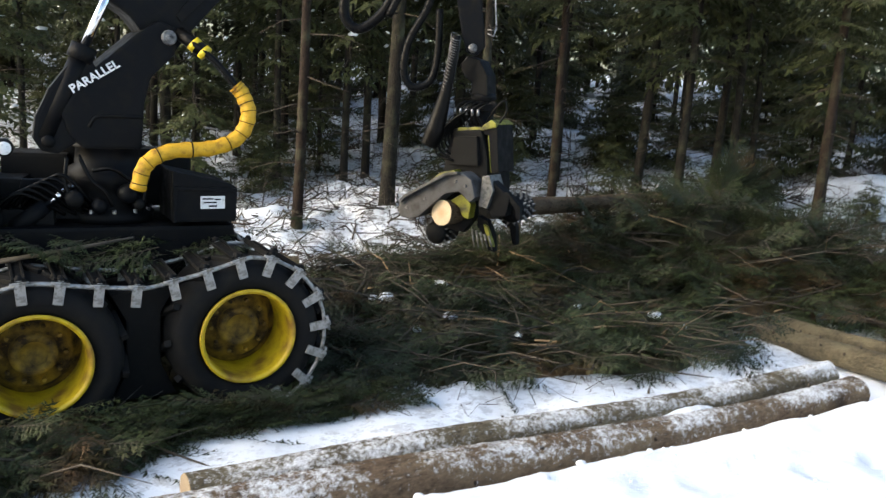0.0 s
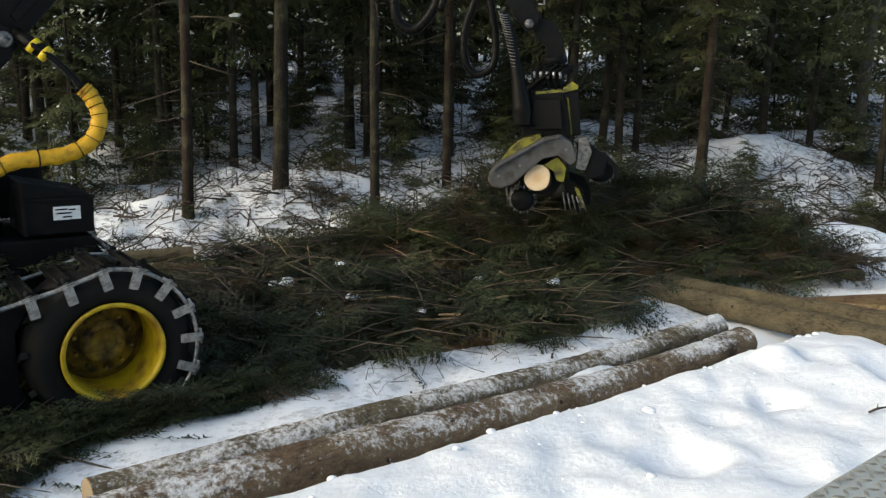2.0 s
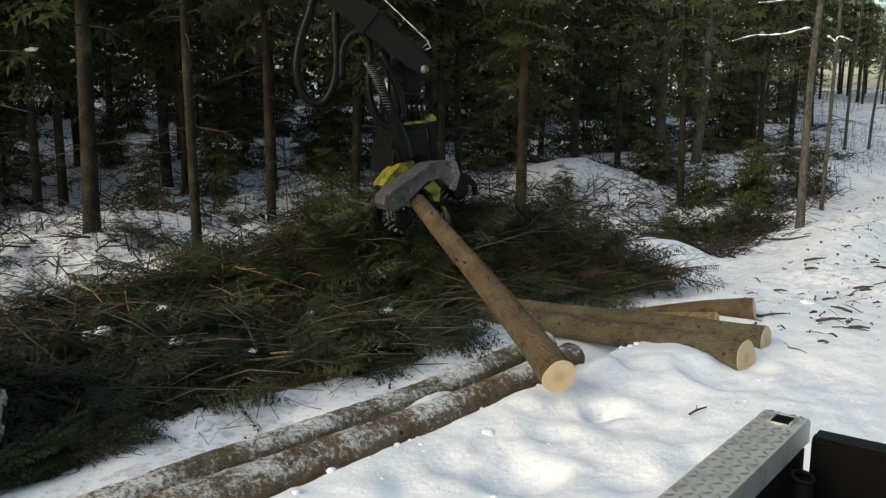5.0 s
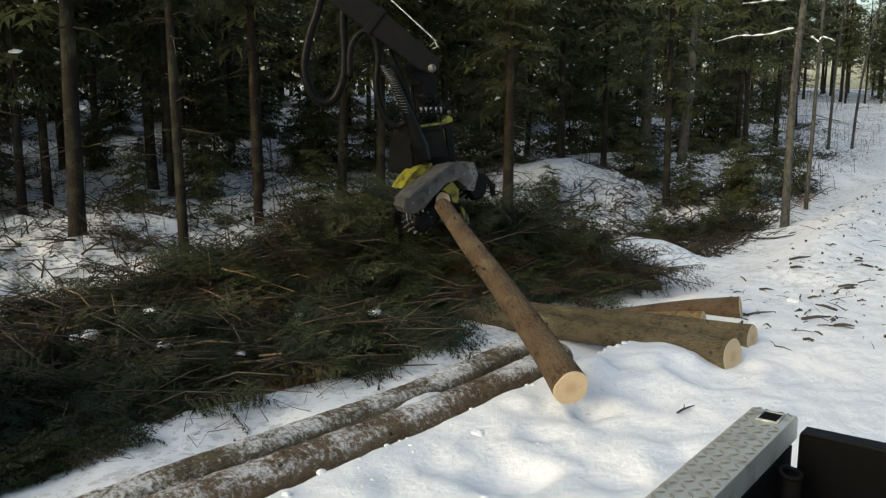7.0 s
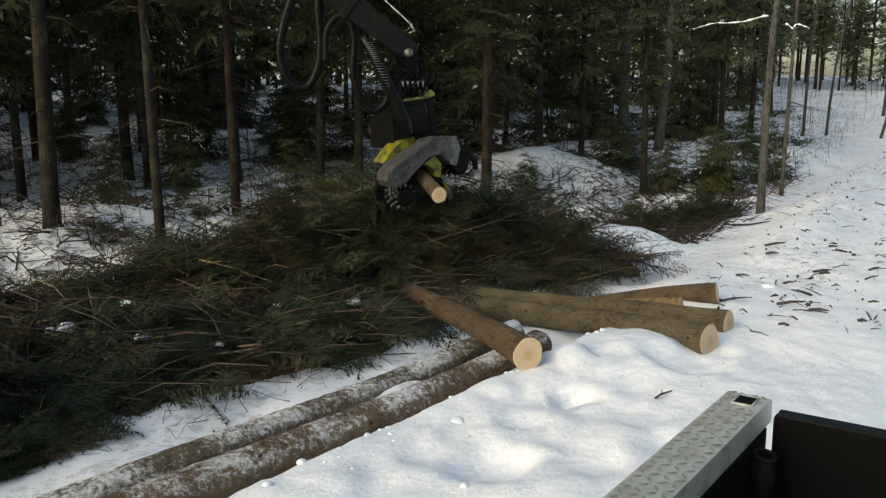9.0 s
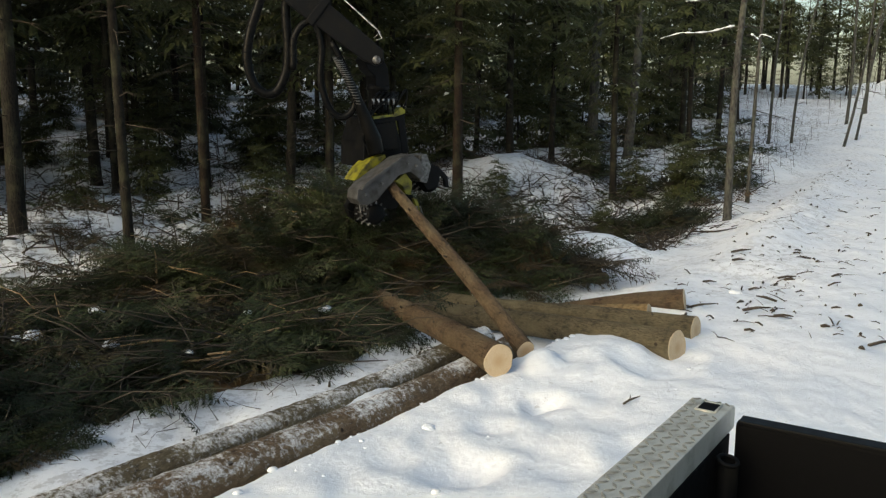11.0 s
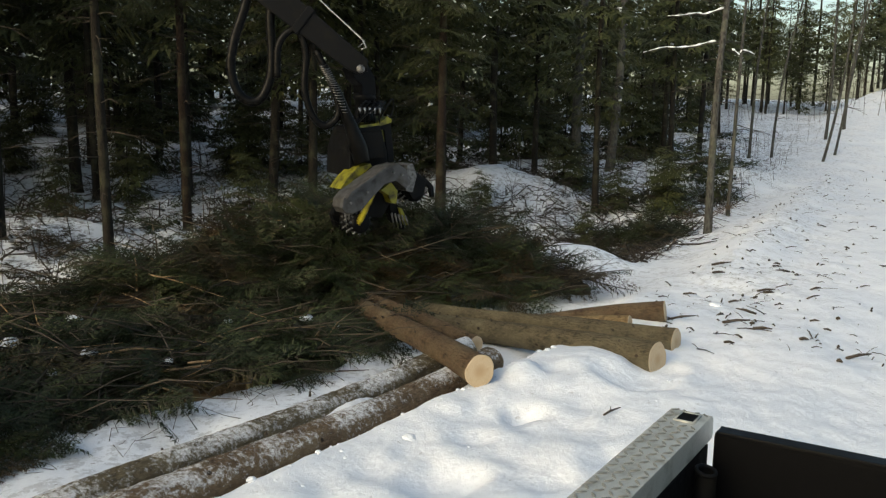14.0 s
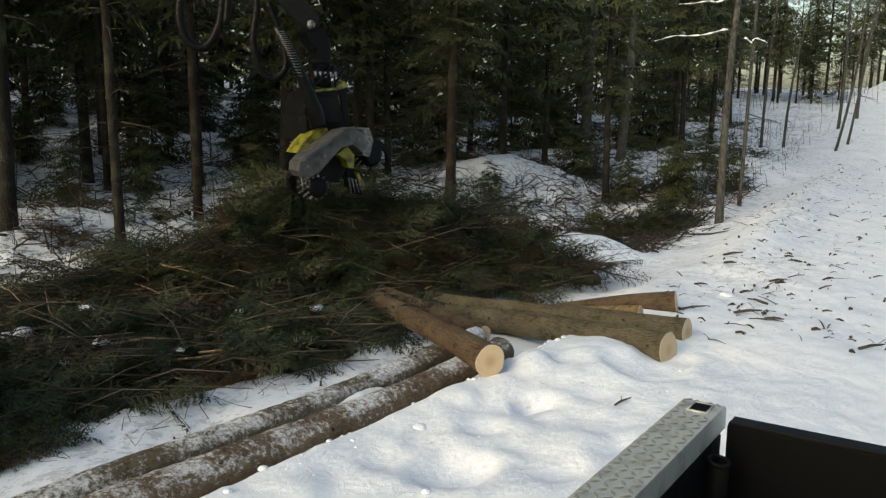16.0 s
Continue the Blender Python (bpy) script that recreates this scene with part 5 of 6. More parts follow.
    # lift boom rising out of the column
    boom = part("lift_boom", plate([(-0.34, 2.74), (-0.26, 2.86), (0.05, 3.22), (0.55, 3.9), (0.95, 5.3), (0.65, 5.4), (0.1, 4.3), (-0.75, 3.35), (-0.92, 3.14), (-0.70, 3.00), (-0.55, 2.80)], 1.08, 1.52, 0.03), BLACK, root, "black lift boom")
    part("boom_rib", plate([(-0.30, 2.98), (0.0, 3.30), (0.42, 3.92), (0.38, 3.96), (-0.08, 3.36), (-0.34, 3.03)], 1.06, 1.085, 0.006), BLACK, boom)
    # hoses on the near side of the column
    sl = curve_through([(-0.70, 0.72, 1.66), (-0.64, 0.70, 1.86), (-0.46, 0.70, 1.965), (-0.12, 0.70, 2.0), (0.09, 0.70, 2.10), (0.165, 0.70, 2.28), (0.12, 0.74, 2.44), (0.07, 0.76, 2.50)], 60)
    wob = 0.062 + 0.004 * np.sin(np.arange(len(sl)) * 1.7)
    hose = part("hose_sleeve", Soup().tube(sl, wob, 16), SLEEVE, root, "yellow wrapped hose sleeve with dark bands")
    for f in (0.04, 0.10, 0.17, 0.25, 0.38, 0.52, 0.60, 0.68, 0.75, 0.81, 0.87, 0.93, 0.985):
        k = int(f * (len(sl) - 2))
        part("band", Soup().tube([sl[k] - 0.12 * (sl[k + 1] - sl[k]), sl[k] + 0.12 * (sl[k + 1] - sl[k])], 0.0665, 16), BLACK_HOSE, hose)
    for d in (-0.035, 0.035, 0.0):
        b = Soup().tube(curve_through([(0.07, 0.76 + d, 2.50), (-0.04, 0.82 + d, 2.64), (-0.15, 0.88 + d, 2.75), (-0.24, 0.94 + d, 2.82), (-0.33, 1.05 + d, 2.92)], 20), 0.024, 8)
        hs = part("hose", b, BLACK_HOSE, root, "black hydraulic hose")
    for p, q in (((-0.20, 0.93, 2.79), (-0.235, 0.945, 2.825)), ((-0.135, 0.88, 2.735), (-0.165, 0.895, 2.765))):
        part("tape", Soup().tube([p, q], 0.062, 14), YELLOW, hs, "yellow tape band")
    part("sheath", Soup().tube([(-0.155, 0.89, 2.755), (-0.33, 1.02, 2.90)], 0.056, 14), BLACK_HOSE, hs)
    # steering cylinder and lamp on the far left side
    c2 = part("stabiliser_cylinder", Soup().tube([(-1.62, 1.0, 1.28), (-1.34, 1.0, 1.50)], 0.065, 16), BLACK, root, "black cylinder with a bright rod")
    part("rod", Soup().tube([(-1.34, 1.0, 1.50), (-1.14, 1.0, 1.66)], 0.028, 12), CHROME, c2, "bright piston rod")
    bk = part("bracket", plate([(-1.62, 1.38), (-1.08, 1.38), (-1.08, 1.62), (-1.20, 1.70), (-1.50, 1.70), (-1.52, 1.62), (-1.22, 1.60), (-1.22, 1.46), (-1.60, 1.46)], 1.05, 1.12, 0.01), BLACK, root)
    for bx, by, bz, sx, sy, sz in ((-1.35, 1.62, 1.62, 0.5, 0.4, 0.5), (-1.62, 1.35, 1.52, 0.35, 0.5, 0.36), (-1.10, 1.72, 1.75, 0.3, 0.35, 0.6), (-0.36, 1.65, 1.66, 0.5, 0.3, 0.5), (-1.78, 1.1, 1.44, 0.3, 0.4, 0.2), (-1.45, 1.15, 1.40, 0.4, 0.3, 0.14)):
        part("valve_block", block(sx, sy, sz, pose(bx, by, bz, 0, 0, 8 * bx), 0.03), SHADE_METAL, root)
    for k in range(6):
        part("pipe", Soup().tube(curve_through([(-1.75 + 0.05 * k, 1.0 + 0.04 * k, 1.42), (-1.55 + 0.06 * k, 0.95, 1.60 + 0.03 * k), (-1.35 + 0.07 * k, 1.0, 1.52), (-1.2 + 0.08 * k, 1.05, 1.42)], 16), 0.016, 7), BLACK_HOSE, root)
    cab = part("cab_corner", plate([(-3.4, 1.36), (-1.72, 1.36), (-1.68, 1.62), (-1.75, 1.85), (-3.4, 1.95)], 0.7, 2.0, 0.04), BLACK, root, "black front corner of the machine deck")
    lamp = part("work_lamp", Soup().lathe([(0.0, 0.88), (0.055, 0.88), (0.065, 0.90), (0.07, 0.97), (0.045, 1.05), (0.0, 1.06)], 20, "y", (-1.62, 0, 1.95)), BLACK, root, "round work lamp")
    part("lens", Soup().lathe([(0.0, 0.875), (0.045, 0.876), (0.05, 0.88)], 20, "y", (-1.62, 0, 1.95)), WHITE, lamp)
    for pts in ([(-1.10, 0.98, 1.90), (-1.02, 0.92, 1.72), (-0.92, 0.90, 1.62), (-0.86, 0.92, 1.50)], [(-1.18, 1.0, 1.88), (-1.20, 0.95, 1.66), (-1.10, 0.92, 1.48)], [(-0.66, 0.95, 1.80), (-0.62, 0.88, 1.62), (-0.66, 0.9, 1.46)], [(-1.00, 0.96, 1.78), (-0.86, 0.90, 1.80), (-0.72, 0.93, 1.70)]):
        part("hose", Soup().tube(curve_through(pts, 16), 0.016, 8), BLACK_HOSE, root)
    r = np.random.RandomState(31)
    temps, mats = [], []
    for _ in range(26):
        ln = r.uniform(0.35, 0.8)
        mats.append(mat4(pose(r.uniform(-1.6, 0.2), r.uniform(0.55, 0.95), 1.12 + r.uniform(0, 0.16), r.uniform(-40, 40), r.uniform(-15, 15), r.uniform(0, 360)) @ Matrix.Diagonal((ln, ln * 0.8, ln, 1))))
        temps.append(SPRAYS[r.randint(5)])
    a, b = gather(temps, mats, "caught_greenery", NEEDLES_CUT, TWIG)
    tagged(part("caught_greenery", a, None, root, "green spruce boughs caught on the deck"), kind="stuff")
    tagged(part("caught_wood", b, None, root), kind="stuff")
    part("caught_stick", Soup().tube([(-1.7, 0.55, 1.16), (-1.1, 0.6, 1.24), (-0.75, 0.62, 1.30)], [0.02, 0.016, 0.008], 7), TWIG_GREY, root, "pale broken stick lying on the track")
    return root


harvester = make_harvester()
# ---- crane arm and harvester head ----


def make_arm():
    """The outer boom, its tip at the origin, running back along -x and up; local x to the right, z up, y away."""
    root = beam = part("crane_arm", plate([(0.06, -0.08), (0.10, 0.02), (0.02, 0.12), (-0.9, 0.15), (-3.6, 0.20), (-3.6, -0.22), (-0.9, -0.15), (-0.10, -0.12)], -0.11, 0.11, 0.02), BLACK, harvester, "black box-section outer boom of the crane")
    part("boom_collar", block(0.10, 0.27, 0.35, pose(-0.85, 0, 0), 0.015), BLACK, beam)
    part("tip_pin", Soup().lathe([(0.0, -0.16), (0.045, -0.16), (0.05, -0.14), (0.05, 0.16), (0.0, 0.16)], 18, "y", (0.02, 0, -0.02)), PIN, beam)
    g = Soup()
    g.tube([(-0.16, -0.08, 0.16), (-0.14, -0.08, 0.26), (-1.7, -0.08, 0.36)], 0.010, 6)
    g.tube([(-0.12, -0.08, 0.16), (-0.08, -0.08, 0.22), (-0.2, -0.08, 0.27)], 0.010, 6)
    part("hose_guard", g, STEEL, root, "thin bright hose guard rail")
    return root


def make_arm_hoses():
    loop_a = [(-0.95, 0.0, 0.95), (-1.05, 0.0, 0.6), (-1.04, 0.0, 0.10), (-1.08, 0, -0.20), (-1.22, 0, -0.42), (-1.42, 0, -0.36), (-1.52, 0, -0.06), (-1.47, 0, 0.30), (-1.32, 0, 0.75), (-1.25, 0, 1.3)]
    loop_b = [(-0.98, -0.05, -0.15), (-0.96, -0.05, 0.22), (-0.82, -0.05, 0.40), (-0.70, -0.05, 0.36), (-0.64, -0.05, 0.12), (-0.66, -0.05, -0.28), (-0.56, -0.05, -0.60), (-0.40, -0.05, -0.70), (-0.26, -0.05, -0.55), (-0.32, -0.05, -0.25), (-0.52, -0.05, 0.18)]
    a = part("hose_loop", Soup().tube(curve_through(loop_a, 60), 0.055, 12), BLACK_HOSE, harvester, "thick black hose loop")
    b = part("hose_loop", Soup().tube(curve_through(loop_b, 70), 0.042, 12), BLACK_HOSE, harvester, "black hose loop with a spiral guard")
    for base, pts, rr in ((a, loop_a, 0.058), (b, loop_b, 0.045)):
        c = curve_through(pts, 200)
        th = np.arange(len(c)) * 1.1
        off = np.stack([np.cos(th), np.sin(th), 0.5 * np.sin(th)], -1) * rr
        part("spiral_guard", Soup().tube(c + off, 0.007, 5), BLACK, base)
    return a, b


def make_head():
    """The processing head. Origin at the middle of the stem's face; x to the right, y away along the stem, z up."""
    root = part("harvester_head", plate([(-0.22, 0.30), (0.26, 0.34), (0.36, 0.20), (0.32, 0.60), (0.22, 0.92), (-0.12, 0.88), (-0.20, 0.62)], 0.32, 0.95, 0.03), BLACK, harvester, "grey and lime harvester head with saw box and knives")
    saw = part("saw_box", plate([(-0.54, -0.03), (-0.52, 0.07), (-0.44, 0.15), (0.05, 0.44), (0.22, 0.47), (0.34, 0.40), (0.40, 0.22), (0.34, 0.16), (0.20, 0.26), (0.04, 0.22), (-0.16, 0.04), (-0.26, -0.06), (-0.38, -0.11), (-0.49, -0.10)], -0.10, 0.16, 0.02), GREY, root, "scuffed grey saw box cover")
    part("cover_lip", plate([(-0.50, 0.085), (-0.44, 0.16), (0.05, 0.45), (0.21, 0.482), (0.20, 0.45), (0.06, 0.42), (-0.42, 0.13), (-0.47, 0.07)], -0.16, -0.10, 0.008), GREY, root)
    for x, z in ((-0.42, 0.02), (-0.20, 0.14), (0.16, 0.37), (0.28, 0.33)):
        part("bolt", Soup().tube([(x, -0.10, z), (x, -0.118, z)], 0.016, 8), PIN, root, smooth=False)
    part("inner_frame", plate([(-0.10, -0.20), (0.16, -0.22), (0.28, -0.04), (0.26, 0.20), (0.10, 0.26), (-0.06, 0.20), (-0.20, 0.06), (-0.20, -0.10)], 0.17, 0.30, 0.02), SHADE_METAL, root, "dark inner throat")
    part("side_plate", plate([(0.05, 0.14), (0.20, 0.24), (0.30, 0.12), (0.28, -0.04), (0.20, -0.02), (0.16, 0.08)], 0.02, 0.165, 0.012), LIME, root, "lime green inner side plate")
    part("side_plate", plate([(-0.42, 0.16), (-0.32, 0.29), (-0.18, 0.41), (0.0, 0.46), (0.02, 0.42), (-0.34, 0.18)], 0.17, 0.46, 0.012), LIME, root, "lime green rear cover")
    part("valve_cover", plate([(-0.12, 0.50), (0.24, 0.52), (0.20, 0.84), (-0.08, 0.82)], 0.26, 0.33, 0.012), SHADE_METAL, root)
    # tilt frame
    fx = -0.17
    part("tilt_frame", plate([(0.02 + fx, 0.90), (0.38 + fx, 0.94), (0.50 + fx, 1.02), (0.56 + fx, 0.98), (0.62 + fx, 0.46), (0.53 + fx, 0.44), (0.47 + fx, 0.86), (0.36 + fx, 0.86), (0.02 + fx, 0.82)], 0.36, 0.80, 0.012), BLACK, root, "black tilt frame")
    part("frame_top", plate([(0.10 + fx, 0.915), (0.38 + fx, 0.945), (0.50 + fx, 1.03), (0.56 + fx, 0.99), (0.56 + fx, 0.95), (0.38 + fx, 0.90), (0.10 + fx, 0.87)], 0.33, 0.80, 0.01), LIME, root, "lime yellow frame top")
    part("frame_side", plate([(0.445 + fx, 0.87), (0.46 + fx, 0.87), (0.53 + fx, 0.45), (0.51 + fx, 0.45)], 0.38, 0.79, 0.004), LIME, root, "lime yellow frame side")
    part("cross_beam", block(0.30, 0.40, 0.06, pose(0.24 + fx, 0.6, 0.90, 0, -4, 0), 0.012), BLACK, root)
    part("hinge_block", plate([(0.42, 0.44), (0.50, 0.46), (0.56, 0.30), (0.50, 0.10), (0.40, 0.12)], 0.0, 0.3, 0.012), PIN, root, "worn steel hinge block")
    part("shoulder_plate", plate([(0.40, 0.38), (0.52, 0.40), (0.74, 0.24), (0.70, 0.04), (0.54, 0.0), (0.44, 0.14)], 0.05, 0.22, 0.02), BLACK, root, "black shoulder plate")
    # feed roller
    rl = part("feed_roller", Soup().lathe([(0.0, 0.10), (0.12, 0.10), (0.15, 0.13), (0.15, 0.45), (0.12, 0.48), (0.0, 0.48)], 20, "y", (0.68, 0.1, 0.10)), BLACK, root, "studded steel feed roller")
    sp = Soup()
    for q in range(14):
        for yy in (0.16, 0.24, 0.32, 0.40):
            an = q * 2 * math.pi / 14 + yy * 3
            d = np.array([math.cos(an), 0, math.sin(an)])
            c = np.array([0.68, yy + 0.1, 0.10])
            sp.tube([c + 0.145 * d, c + 0.185 * d], [0.018, 0.008], 5)
    tagged(part("studs", sp, PIN, root, smooth=False), kind="stuff")
    part("guard", plate([(0.52, 0.26), (0.70, 0.30), (0.85, 0.16), (0.87, 0.02), (0.82, 0.02), (0.80, 0.13), (0.68, 0.24), (0.53, 0.20)], 0.06, 0.12, 0.008), BLACK, root, "black roller arm")
    r2 = part("feed_roller", Soup().lathe([(0.0, 0.10), (0.10, 0.10), (0.13, 0.13), (0.13, 0.45), (0.0, 0.46)], 20, "y", (-0.16, 0, -0.26)), BLACK, root, "studded steel feed roller")
    sp = Soup()
    for q in range(12):
        for yy in (0.14, 0.22, 0.30, 0.38):
            an = q * 2 * math.pi / 12 + yy * 3
            d = np.array([math.cos(an), 0, math.sin(an)])
            c = np.array([-0.16, yy, -0.26])
            sp.tube([c + 0.125 * d, c + 0.16 * d], [0.016, 0.007], 5)
    tagged(part("studs", sp, PIN, root, smooth=False), kind="stuff")
    # delimbing knives below
    for pts, y in (([(0.30, -0.02), (0.42, -0.06), (0.50, -0.22), (0.52, -0.40), (0.44, -0.38), (0.40, -0.24), (0.30, -0.14)], 0.22), ([(-0.28, -0.06), (-0.36, -0.18), (-0.32, -0.32), (-0.22, -0.40), (-0.16, -0.36), (-0.24, -0.28), (-0.26, -0.18), (-0.20, -0.08)], 0.50), ([(0.34, 0.02), (0.52, -0.04), (0.60, -0.16), (0.62, -0.36), (0.57, -0.36), (0.52, -0.18), (0.36, -0.08)], 0.62)):
        part("knife", plate(pts, y, y + 0.10, 0.012), BLACK, root, "curved black delimbing knife")
    part("knife_edge", plate([(0.40, -0.10), (0.45, -0.12), (0.54, -0.33), (0.49, -0.33)], 0.16, 0.21, 0.006), LIME, root, "lime green knife edge strip")
    for q in range(5):
        part("knife_tooth", Soup().tube([(0.28 + 0.05 * q, 0.14, -0.16 - 0.012 * q), (0.32 + 0.055 * q, 0.14, -0.36)], [0.014, 0.007], 5), PIN, root)
        part("knife_tooth", Soup().tube([(-0.34 + 0.05 * q, 0.2, -0.14), (-0.32 + 0.055 * q, 0.2, -0.32 - 0.01 * q)], [0.013, 0.006], 5), PIN, root)
    # saw bar resting in the box
    # link and rotator up to the arm's tip
    rot = part("rotator", Soup().lathe([(0.0, 0.95), (0.14, 0.95), (0.15, 1.0), (0.12, 1.04), (0.12, 1.22), (0.15, 1.25), (0.13, 1.30), (0.08, 1.32), (0.0, 1.32)], 24, "z", (0.12, 0.55, 0)), BLACK, root, "black rotator motor")
    part("link", plate([(0.02, 1.28), (0.22, 1.28), (0.20, 1.50), (0.10, 1.66), (-0.06, 1.70), (-0.14, 1.60), (-0.08, 1.48), (0.02, 1.40)], 0.42, 0.66, 0.02), BLACK, root, "black hanging link")
    for q in range(7):
        o = 0.035 * q
        hs = Soup().tube(curve_through([(-0.06 + o * 0.4, 0.25 + o, 0.55), (-0.26 + o * 0.5, 0.22 + o, 0.62 + o), (-0.22 + o * 0.6, 0.22 + o, 0.86 + o * 0.4), (0.02 + o * 0.6, 0.25 + o, 1.08 + o * 0.3), (0.20 + o * 0.5, 0.34 + o * 0.5, 1.13 + o * 0.4), (0.32, 0.42, 1.10)], 30), 0.014, 7)
        part("hose", hs, BLACK_HOSE, root)
    h2 = Soup().tube(curve_through([(0.24, 0.4, 0.98), (0.34, 0.38, 1.14), (0.44, 0.4, 1.24), (0.46, 0.42, 1.12), (0.40, 0.4, 1.0)], 20), 0.013, 7)
    part("hose", h2, BLACK_HOSE, root)
    for q in range(5):
        h2 = Soup().tube(curve_through([(-0.06 + 0.07 * q, 0.34, 0.94), (-0.10 + 0.07 * q, 0.28, 1.10), (0.0 + 0.07 * q, 0.32, 1.20), (0.12, 0.45, 1.20)], 16), 0.012, 6)
        part("hose", h2, BLACK_HOSE, root)
        part("hose_fitting", Soup().tube([(-0.09 + 0.07 * q, 0.285, 1.06), (-0.095 + 0.07 * q, 0.28, 1.13)], 0.017, 8), STEEL, root)
    # hose trunk: origin at its foot, so that it can swing
    trunk = curve_through([(0, 0, 0.0), (-0.05, 0, 0.18), (-0.20, 0, 0.55), (-0.36, 0, 0.88), (-0.50, 0, 1.12)], 50)
    hv = part("hose_trunk", Soup().tube(trunk, np.interp(np.arange(len(trunk)), [0, 12, 26, len(trunk)], [0.10, 0.11, 0.06, 0.048]), 14), BLACK_HOSE, root, "thick sheathed black hose bundle")
    th = np.arange(400) * 0.42
    c = np.stack([np.interp(np.linspace(0.35, 1, 400), np.linspace(0, 1, len(trunk)), trunk[:, k]) for k in range(3)], -1)
    part("spiral_guard", Soup().tube(c + np.stack([np.cos(th), np.sin(th), 0.3 * np.sin(th)], -1) * 0.056, 0.006, 5), PIN, hv)
    hv.matrix_basis = pose(-0.10, 0.22, 0.48)
    # saw bar that swings out below the box
    bar = part("saw_bar", plate([(-0.04, -0.03), (0.46, -0.028), (0.52, 0.0), (0.46, 0.028), (-0.04, 0.03)], -0.005, 0.005, 0.002), YELLOW, root, "yellow saw bar")
    bar.matrix_basis = pose(-0.02, 0.0, 0.28, 0, 150, 0)
    return root, hv, bar


arm = make_arm()
hoses = make_arm_hoses()
head, hose_trunk, saw_bar = make_head()

rg = np.random.RandomState(77)
LOG1_LEN, LOG2_LEN = 4.2, 3.7
log_one = thing("log", "freshly delimbed reddish spruce stem with a pale sawn butt", "log", group=HEAP)
log_parts(log_one, LOG1_LEN, 0.128, 0.096, LOG_RED, rg, 0.02, 22)
log_two = thing("log", "thin delimbed reddish spruce pole with a sawn butt", "log", group=HEAP)
log_parts(log_two, LOG2_LEN, 0.082, 0.060, LOG_RED, rg, 0.02, 16)


def make_top():
    """The crown of the felled tree still held in the head: stem along y with sweeping boughs."""
    r = np.random.RandomState(9)
    root = thing("treetop", "bushy green spruce top dragged behind the harvester head", "treetop")
    part("stem", Soup().tube([(0, 0, 0), (0.02, 1.2, -0.03), (0, 2.6, -0.12)], [0.058, 0.04, 0.01], 10), BARK_SPRUCE, root)
    temps, mats = [], []
    for k in range(170):
        y = 0.10 + 2.4 * r.rand()
        a = r.uniform(0, 360)
        ln = (1.15 - 0.3 * y) * r.uniform(0.6, 1.1) + 0.1
        m = pose(0, y, -0.03 * y) @ pose(0, 0, 0, 0, a, 0) @ pose(0, 0, 0, r.uniform(-60, 60), 0, r.uniform(30, 65)) @ Matrix.Diagonal((ln, ln * 0.8, ln, 1))
        temps.append(SPRAYS[r.randint(5)])
        mats.append(mat4(m))
    a, b = gather(temps, mats, "needles", NEEDLES_CUT, TWIG)
    tagged(part("needles", a, None, root), kind="stuff")
    tagged(part("twig_wood", b, None, root), kind="stuff")
    return root


treetop = make_top()

# ---- the pickup bed under the camera ----
TYAW = 32.9
TX, TY, TZ = 1.84, 2.10, 1.65


